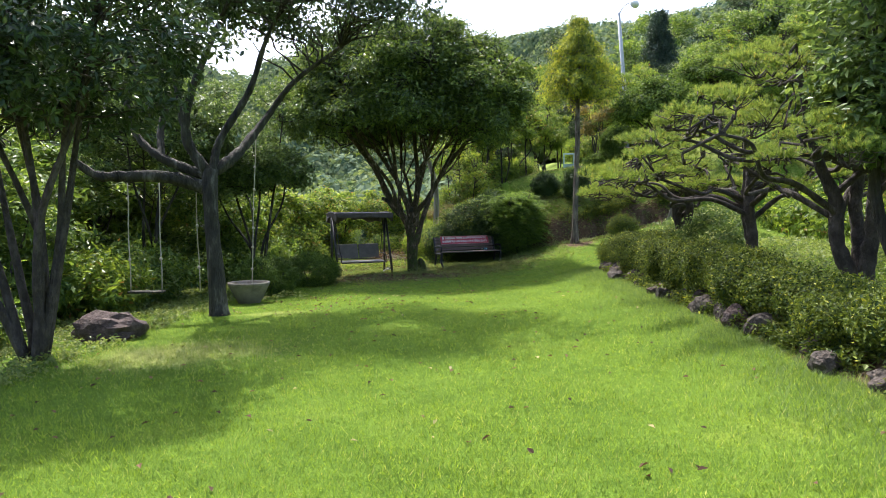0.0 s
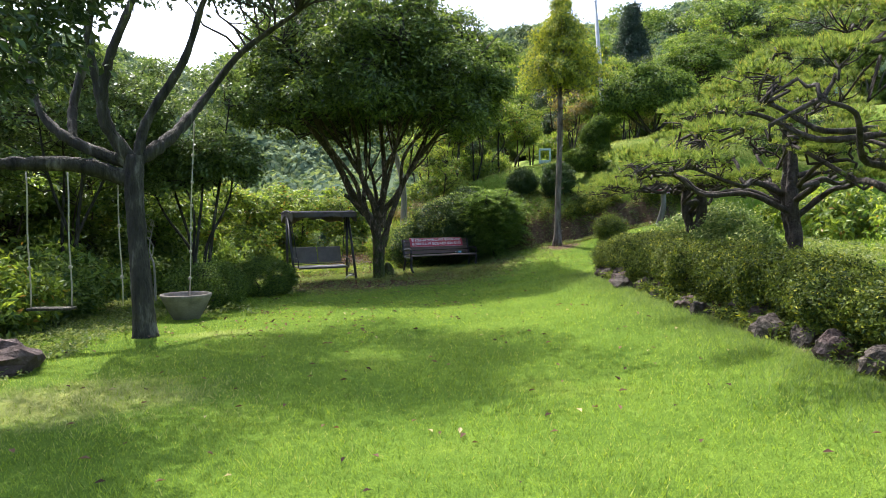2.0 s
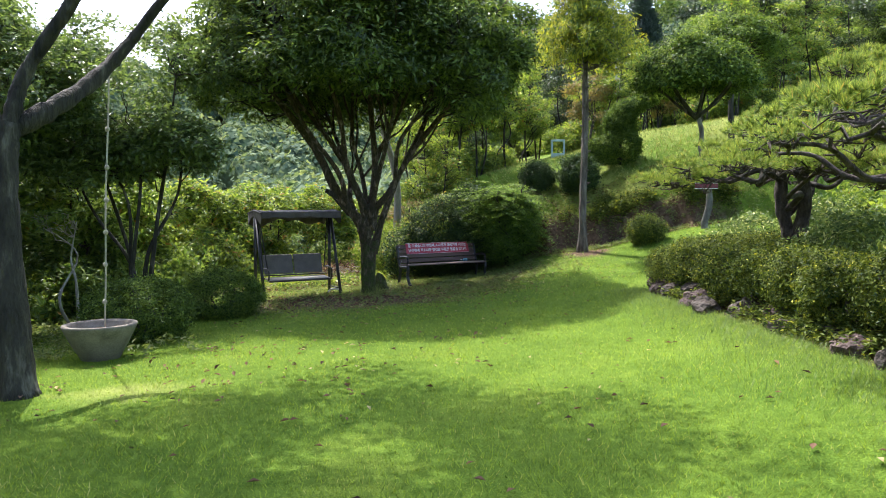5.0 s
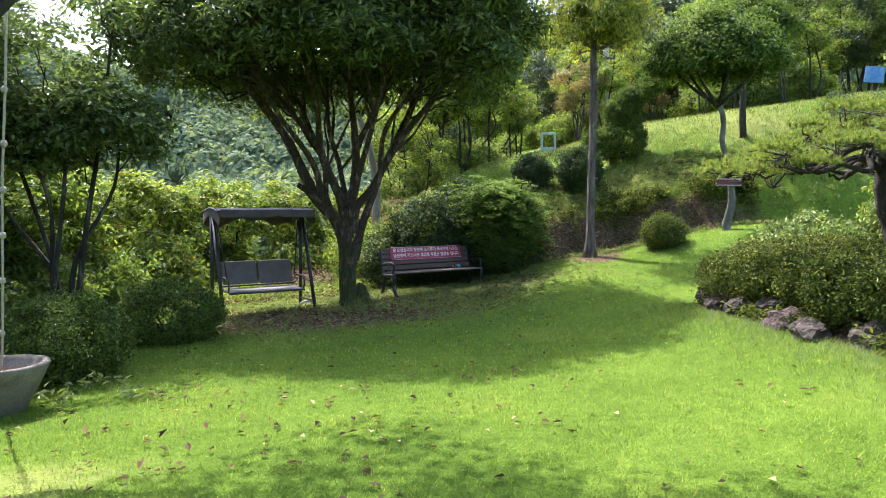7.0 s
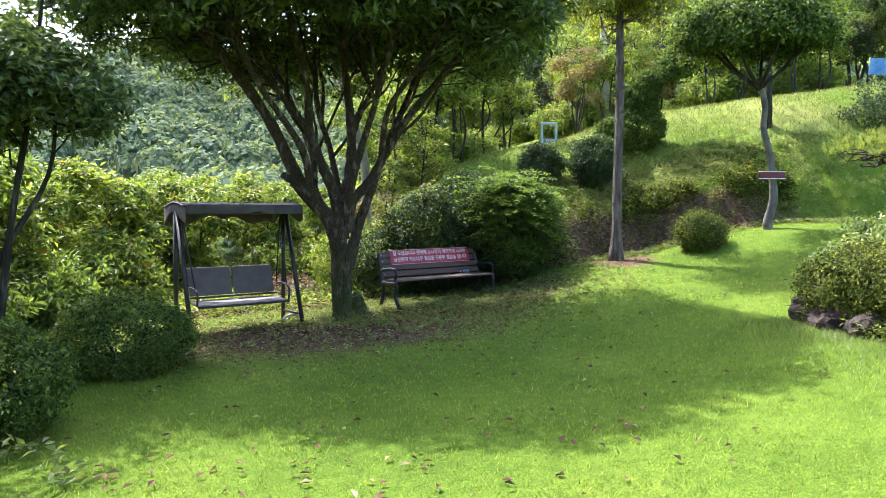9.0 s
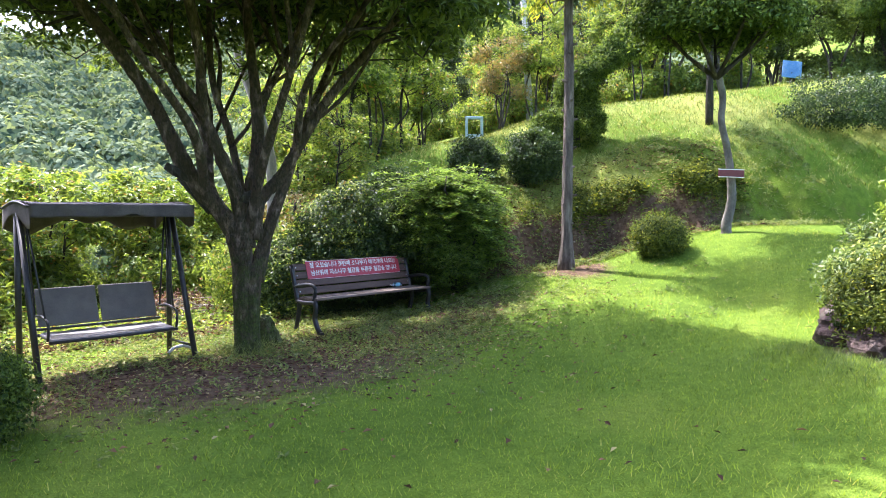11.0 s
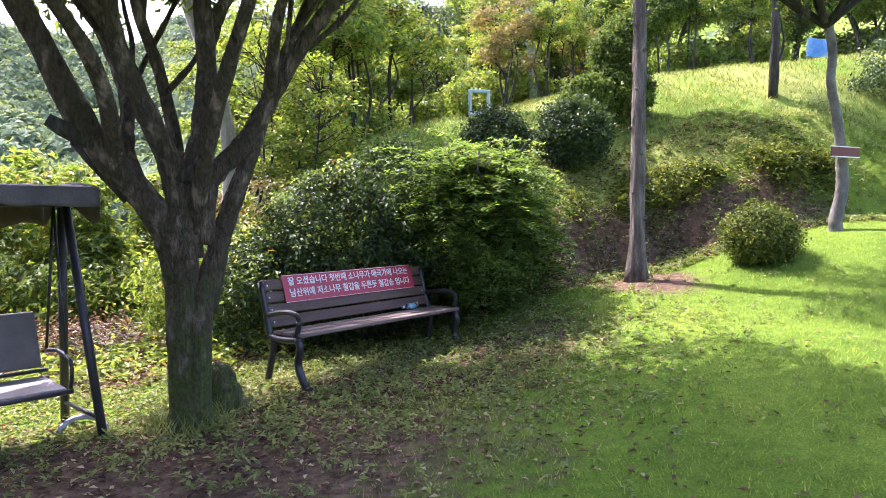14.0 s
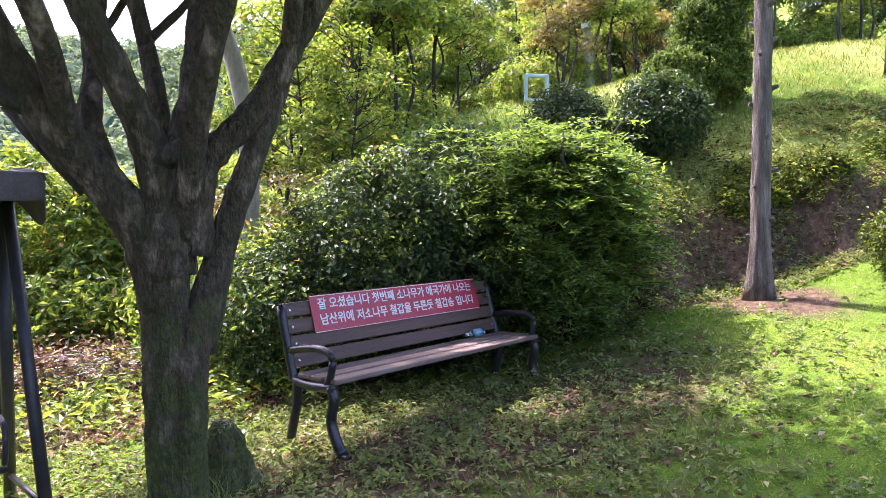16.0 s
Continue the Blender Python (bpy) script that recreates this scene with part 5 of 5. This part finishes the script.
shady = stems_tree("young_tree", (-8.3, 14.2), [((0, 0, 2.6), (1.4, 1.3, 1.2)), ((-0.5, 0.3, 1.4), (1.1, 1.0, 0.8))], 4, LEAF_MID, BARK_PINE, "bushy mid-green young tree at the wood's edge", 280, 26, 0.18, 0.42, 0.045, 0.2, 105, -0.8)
grove(shady, [(-9.0, 17.5, 1.1), (-10.2, 13.0, 1.2), (-8.2, 20.0, 1.0), (-11.5, 17.0, 1.2), (-7.6, 12.2, 0.8), (-9.6, 9.5, 1.0), (-6.6, 20.6, 0.9)], "young trees at the wood's edge")
grove(light, [(-5.8, 25.4, 0.9), (-4.0, 27.4, 0.85), (-2.3, 28.0, 0.8), (-6.8, 27.6, 1.0), (-4.8, 29.4, 1.0), (-9.2, 25.0, 1.2), (-0.5, 28.8, 0.8)], "young trees at the wood's edge")
grove(mid, scatter(12, -19, -10, 14, 34, 0.9, 1.3) + scatter(6, -12, -4, 34, 42, 0.7, 0.9) + [(-14, 9, 1.0), (-12, 5, 1.0), (-13, 0, 1.1), (12.6, 31.0, 0.9), (19.5, 40, 1.3), (19.5, 27.0, 1.1), (13.0, 43, 1.3), (20, 22, 1.2), (23, 36, 1.4), (19.0, 30.0, 0.75), (21.5, 31.0, 0.9), (19.4, 33.0, 0.65), (4.6, 33.0, 0.6), (9.4, 35.0, 0.65), (1.5, 33.5, 0.7)], "trees of the wood")
grove(dark, scatter(6, -20, -11, 18, 36, 0.9, 1.2) + [(18.0, 32.0, 0.8), (2.8, 34.0, 0.6), (7.2, 36.0, 0.62), (11.5, 34.0, 0.6), (20.5, 29.0, 0.7), (17.5, 42, 1.35), (8.5, 46, 1.2), (23, 28, 1.3), (-9.6, 22.6, 0.85)], "trees of the wood")
grove(slim, scatter(11, 0.0, 20, 30.5, 41, 0.6, 0.9) + [(0.6, 25.8, 0.8), (2.4, 27.4, 0.75), (0.95, 25.3, 0.7), (2.9, 29.0, 0.8)], "slender trees on the rise")
grove(slim, [(7.2, 28.9, 0.7), (10.2, 28.6, 0.62), (11.6, 29.2, 0.75), (12.9, 28.4, 0.7), (14.2, 29.0, 0.8)], "slender trees on the rise")
grove(lslim, scatter(17, 0.5, 20, 29.5, 41, 0.6, 0.95) + [(1.9, 28.0, 0.9), (4.4, 29.8, 0.8), (1.6, 29.4, 0.9)], "slender trees on the rise")
grove(rust, [(0.2, 25.0, 0.9), (9.4, 30.6, 0.8)], "russet shrubs")
grove(under, scatter(16, -9.5, -6.2, 8, 22, 0.6, 1.1) + scatter(16, 0, 19, 31, 40, 0.6, 1.1, by_board) + [(-5.6, 22.5, 0.9), (-6.3, 19.3, 0.9), (1.2, 24.9, 0.9)] + scatter(12, 18.6, 24, 29, 34, 0.7, 1.3, by_board), "undergrowth")
grove(ulight, scatter(12, -7.5, -0.2, 26.4, 28.6, 0.6, 0.95) + scatter(5, -9, -6.5, 12, 23, 0.6, 0.9) + scatter(26, -0.5, 19, 29.3, 38, 0.5, 0.95, by_board) + [(9, 13.5, 0.9), (9.5, 17.5, 1.0), (8.6, 10, 0.8), (10.5, 15, 1.1), (10, 20, 0.8), (1.5, 26.6, 0.8), (2.4, 28.2, 0.8), (3.3, 29.3, 0.7), (0.4, 26.8, 0.8), (6.2, 30.3, 0.7)], "undergrowth")

# dark conifer on the rise and a second round-headed tree
con = thing("conifer", (12.3, 40.0, 3.0), "dense dark blue-green conical conifer", "conifer")
s = Shape()
s.tube([(0, 0, 0), (0, 0, 5), (0, 0, 9.2)], [0.22, 0.14, 0.03], 9, 0.04)
child("trunk", s.mesh("trunk", BARK_GREY, True), con)
zz = rng.uniform(1.0, 9.3, 1100)
rad = 2.2 * (1 - ((zz - 1) / 8.4) ** 1.3).clip(0) * rng.uniform(0.6, 1.05, 1100) + 0.05
aa = rng.uniform(0, 6.283, 1100)
C = np.stack([rad * np.cos(aa), rad * np.sin(aa), zz], 1)
s = Shape()
foliage(s, C, unit(np.stack([np.cos(aa), np.sin(aa), 0.5 + 0 * aa], 1)), 30, 0.16, 0.2, 0.25, 0.2, -1.2)
child("crown", s.mesh("crown", NEEDLE_DARK), con)

# leafy tree whose boughs hang in from the right at the start
stems_tree("camphor_tree", (5.05, 7.3), [((-0.2, 0.1, 3.5), (1.2, 1.2, 1.2)), ((-0.4, -0.1, 2.1), (0.7, 0.7, 0.7))], 4, LEAF_GLOSSY, BARK_GREY, "leafy glossy green tree beside the pines", 420, 42, 0.11, 0.5, 0.08, 0.2, 181, -0.9)

# a pale trunk behind the dome-crowned tree, one more tree on the crest, ground cover on the slope
stems_tree("pale_barked_tree", (-0.25, 24.0), [((-0.4, 0.3, 6.8), (1.0, 0.9, 1.0))], 1, LEAF_MID, BARK_PALE, "tall pale-barked tree behind the bench", 120, 34, 0.13, 0.42, 0.12, 0.22, 191, -0.6, lean=0.2, share=0.4)
stems_tree("crest_tree", (9.05, 24.4), [((0.1, 0, 2.7), (1.2, 1.2, 0.75))], 1, LEAF_YEW, BARK_GREY, "small dark-crowned tree on the grassy crest", 220, 60, 0.09, 0.5, 0.09, 0.15, 195, -0.3, lean=0.15, share=0.3)
bush((12.3, 23.6), (1.5, 1.2, 0.7), LEAF_IVY, "grey-green ground cover mound on the slope", 360, 46, 0.07, 0.5, 0.11, 197, "ground_cover", lump=0.3, sink=0.5)

# ---- wooded hills ----
r = np.random.default_rng(7)
n = 3100
ang = np.where(r.random(n) < 0.94, r.uniform(-0.62, 0.62, n), r.uniform(-3.14, 3.14, n))
dist = 46 + 125 * r.random(n) ** 0.85
hx, hy = dist * np.sin(ang), 5 + dist * np.cos(ang)
ok = ~((hx > -4) & (hx < 24) & (hy < 46))
hx, hy = hx[ok], hy[ok]
hz = height(hx, hy)
size = r.uniform(1.7, 3.4, len(hx))
s = Shape()
m = 210
d = unit(r.standard_normal((len(hx), m, 3)))
d[..., 2] = np.abs(d[..., 2]) * 1.1 - 0.25
p = np.stack([hx, hy, hz + size * 0.9], 1)[:, None] + d * size[:, None, None] * r.uniform(0.75, 1.1, (len(hx), m, 1)) * np.array([1, 1, 1.15])
nr = d + r.standard_normal(d.shape) * 0.22
ico = unit(np.array([(0, a, b * 1.618) for a in (-1, 1) for b in (-1, 1)] + [(a, b * 1.618, 0) for a in (-1, 1) for b in (-1, 1)] + [(a * 1.618, 0, b) for a in (-1, 1) for b in (-1, 1)], float))
pair_d = np.linalg.norm(ico[:, None] - ico[None], axis=2)
tri12 = [(i, j, l) for i in range(12) for j in range(i + 1, 12) for l in range(j + 1, 12) if max(pair_d[i, j], pair_d[j, l], pair_d[i, l]) < 1.2]
core = np.stack([hx, hy, hz + size * 0.8], 1)[:, None] + ico[None] * size[:, None, None] * r.uniform(0.7, 0.95, (len(hx), 12, 1))
s.add(core.reshape(-1, 3), (np.arange(len(hx))[:, None, None] * 12 + np.array(tri12)[None]).reshape(-1, 3))
q4 = p.reshape(-1, 3)
side = unit(np.cross(nr.reshape(-1, 3), r.standard_normal(q4.shape)))
fwd = unit(np.cross(nr.reshape(-1, 3), side))
big4 = np.repeat(size * 0.2, m)[:, None] * r.uniform(0.6, 1.3, (len(q4), 1))
s.add(np.stack([q4 - side * big4 * 0.6, q4 + side * big4 * 0.6, q4 + fwd * big4], 1).reshape(-1, 3), np.arange(3 * len(q4)).reshape(-1, 3))
tagged(new("far_woods", s.mesh("far_woods", HAZED_HILL_LEAF)), "green tree canopy covering the distant hills, haze put into its leaf colour", "woods", "", "stuff")

# ---- grass, weeds and fallen leaves ----


def blades(name, x, y, length, wide, lean, mat, label, cat="grass"):
    k = len(x)
    z = height(x, y)
    a = rng.uniform(0, 6.283, k)
    d = np.stack([np.cos(a), np.sin(a), np.zeros(k)], 1)
    sd = np.stack([-np.sin(a), np.cos(a), np.zeros(k)], 1)
    L = length * rng.uniform(0.5, 1.3, k)[:, None]
    w = wide * rng.uniform(0.7, 1.3, k)[:, None]
    p = np.stack([x, y, z - 0.004], 1)
    tip = p + d * L * lean + np.array([0, 0, 0.9]) * L
    v = np.stack([p - sd * w, p + sd * w, tip], 1).reshape(-1, 3)
    f = np.arange(3 * k).reshape(-1, 3)
    return tagged(new(name, tri_mesh(name, v, f, mat)), label, cat, "", "stuff")


def lawn_mask(x, y):
    return (x < edge_x(y) + 0.25 + 6 * (y > 17)) & (soil_amount(x, y) < rng.uniform(0.15, 0.9, len(x)))


k = 190000
yy = 2.0 + 21 * rng.random(k) ** 1.3
xx = rng.uniform(-6, 8.5, k) * np.clip((yy + 2) / 12, 0.35, 1)
tuft = np.sin(xx * 3.1 + 2 * np.sin(yy * 1.3)) * np.sin(yy * 2.7 + xx) + rng.normal(0, 0.5, k)
ok = lawn_mask(xx, yy) & (tuft > 0.2)
blades("lawn_tufts", xx[ok], yy[ok], 0.05, 0.0036, 0.9, GRASS, "slightly longer tufts in the lawn")
k = 560000
yy = 2.0 + 21 * rng.random(k) ** 1.35
xx = rng.uniform(-6, 8.5, k) * np.clip((yy + 2) / 12, 0.35, 1)
ok = lawn_mask(xx, yy) & (dry_amount(xx, yy) < rng.uniform(0.2, 1.1, k))
blades("lawn_grass", xx[ok], yy[ok], 0.03, 0.0025, 0.8, GRASS, "short bright green mown grass blades")
k = 24000
yy = rng.uniform(3.2, 17, k)
xx = edge_x(yy) - 0.1 - np.abs(rng.normal(0, 0.45, k)) + rng.uniform(0, 0.3, k)
blades("edge_grass", xx, yy, 0.075, 0.0024, 0.8, LEAF_MID, "longer grass left along the stone edging")
k = 84000
xx, yy = rng.uniform(2.5, 15, k), rng.uniform(22.3, 30, k)
ok = (yy > 23.1) | (xx > 7.2)
xx, yy = xx[ok], yy[ok]
blades("bank_grass", xx[::2], yy[::2], 0.085, 0.006, 0.8, BANK_BLADE, "rough yellowing grass on the bank")
blades("bank_straw", xx[1::5], yy[1::5], 0.08, 0.006, 0.8, STRAW, "dry yellowed grass on the bank")
k = 300
a2 = rng.uniform(0, 6.283, k)
blades("trunk_grass", bx + 0.26 * np.cos(a2) + rng.normal(0, 0.04, k), by + 0.26 * np.sin(a2) + rng.normal(0, 0.04, k), 0.2, 0.005, 0.9, WEED, "grass tufts round the big tree's foot")
k = 5000
xx, yy = rng.normal(-3.3, 0.8, k), rng.normal(8.7, 0.6, k)
blades("dry_grass", xx, yy, 0.04, 0.0035, 1.2, STRAW, "dry yellowed patch of grass")


def ground_leaves(name, x, y, size, mat, label, lift=0.012, slim=0.5, cat="leaves"):
    p = np.stack([x, y, height(x, y) + lift], 1)
    nr = np.array([0, 0, 1.0]) + rng.standard_normal((len(x), 3)) * 0.22
    tagged(new(name, tri_mesh(name, *leaf_arrays(p, nr, size, slim, 0.35), mat)), label, cat, "", "stuff")


k = 3000
xx, yy = rng.uniform(-4.5, 2.8, k), rng.uniform(3, 19, k)
ok = rng.random(k) < 0.1 + 0.7 * np.exp(-(((xx + 1.5) / 1.8) ** 2 + ((yy - 13.4) / 1.6) ** 2))
ground_leaves("fallen_leaves", xx[ok], yy[ok], 0.072, FALLEN, "scattered dry brown fallen leaves on the lawn", 0.026)
k = 5200
xx, yy = rng.normal(-1.2, 1.9, k), rng.normal(20.6, 1.3, k)
ground_leaves("leaf_litter", xx, yy, 0.055, FALLEN, "brown leaf litter under the big tree")
k = 2400
xx = rng.uniform(1.5, 8.5, k)
yy = 22.45 - 0.1 * (xx - 4.5) + rng.uniform(-0.3, 1.6, k)
ground_leaves("bank_litter", xx, yy, 0.08, FALLEN, "dry brown leaves on the earth bank", 0.03)


def weed_patch(name, x, y, h, leaf, mat, label, n=9):
    """Low leafy weeds: each a short stalk with a few leaves."""
    base = np.stack([x, y, height(x, y)], 1)
    m2 = len(x)
    up = rng.uniform(0.15, 1.0, (m2, n, 1)) * np.array([0, 0, h])
    p = (base[:, None] + up + rng.standard_normal((m2, n, 3)) * h * np.array([0.3, 0.3, 0.08])).reshape(-1, 3)
    nr = np.array([0, 0, 1.0]) + rng.standard_normal((m2 * n, 3)) * 0.5
    tagged(new(name, tri_mesh(name, *leaf_arrays(p, nr, leaf, 0.45, 0.3), mat)), label, "weeds", "", "stuff")


k = 2500
xx, yy = rng.normal(-1.0, 2.6, k), rng.normal(21.8, 1.6, k)
weed_patch("bench_weeds", xx, yy, 0.07, 0.05, WEED, "low green weeds round the bench and swing")
k = 750
xx, yy = rng.normal(1.2, 1.1, k), rng.normal(21.0, 0.7, k)
weed_patch("shade_weeds", xx, yy, 0.06, 0.045, WEED, "low green weeds in the shade before the bench")
k = 1700
xx, yy = rng.normal(0.8, 1.2, k), rng.normal(20.8, 0.8, k)
ground_leaves("bench_litter", xx, yy, 0.05, FALLEN, "dry brown leaves in the thin grass before the bench")
k = 2500
xx, yy = rng.uniform(-7, -4.4, k), rng.uniform(5, 19, k)
weed_patch("edge_weeds", xx, yy, 0.1, 0.06, WEED, "low green weeds along the lawn's shaded edge")
k = 2600
xx = rng.uniform(1.5, 10, k)
yy = 22.45 - 0.1 * (xx - 4.5) + rng.uniform(-0.4, 1.8, k)
weed_patch("bank_weeds", xx, yy, 0.09, 0.05, WEED, "creeping green plants over the earth bank")
k = 2600
xx = rng.uniform(2.8, 8.2, k)
lip = rng.normal(0.55, 0.14, k)
yy = 22.45 - 0.1 * (xx - 4.5) - 0.12 * np.sin(2.1 * xx) - 0.09 * np.sin(5.3 * xx + 1) - 0.05 * np.sin(11 * xx) + lip
lip_gap = np.sin(xx * 2.7) + 0.6 * np.sin(xx * 6.1 + 2) + rng.normal(0, 0.5, k)
ok = lip_gap > 0.1
weed_patch("lip_growth", xx[ok], yy[ok], 0.2, 0.07, LEAF_HEDGE, "tangled low growth hanging over the lip of the bank", 14)
k = 5200
xx, yy = rng.uniform(-5, 0.2, k), rng.uniform(22.2, 26.4, k)
ground_leaves("slope_litter", xx, yy, 0.09, FALLEN, "dry leaf litter on the slope behind the swing", 0.03)
k = 900
xx, yy = rng.uniform(-5, 0.3, k), rng.uniform(22.3, 26.2, k)
weed_patch("slope_weeds", xx, yy, 0.22, 0.09, LEAF_LIGHT, "bright weeds on the slope behind the swing")
k = 2600
yy = rng.uniform(4, 17, k)
xx = edge_x(yy) + rng.uniform(0.15, 4.5, k)
weed_patch("bed_weeds", xx, yy, 0.16, 0.08, WEED, "weeds and ground cover in the pine bed")
k = 2300
yy = rng.uniform(4, 16.6, k)
xx = edge_x(yy) + rng.uniform(0.02, 0.5, k)
ok = np.sin(2.2 * yy) + 0.7 * np.sin(5.7 * yy + 1) + rng.normal(0, 0.4, k) > -0.3
xx, yy = xx[ok], yy[ok]
weed_patch("edging_plants", xx, yy, 0.15, 0.06, LEAF_HEDGE, "dark trailing plants over the edging stones", 11)
k = 8
xx, yy = rng.normal(-3.25, 0.25, k), rng.normal(14.9, 0.3, k)
weed_patch("seedlings", xx, yy, 0.15, 0.09, WEED, "pale green leafy seedlings beside the planter", 12)
k = 24000
yy = rng.uniform(4, 18, k)
xx = edge_x(yy) + rng.uniform(0.9, 6.5, k)
blades("bed_grass", xx, yy, 0.13, 0.005, 0.8, GRASS, "rough grass under the pines")
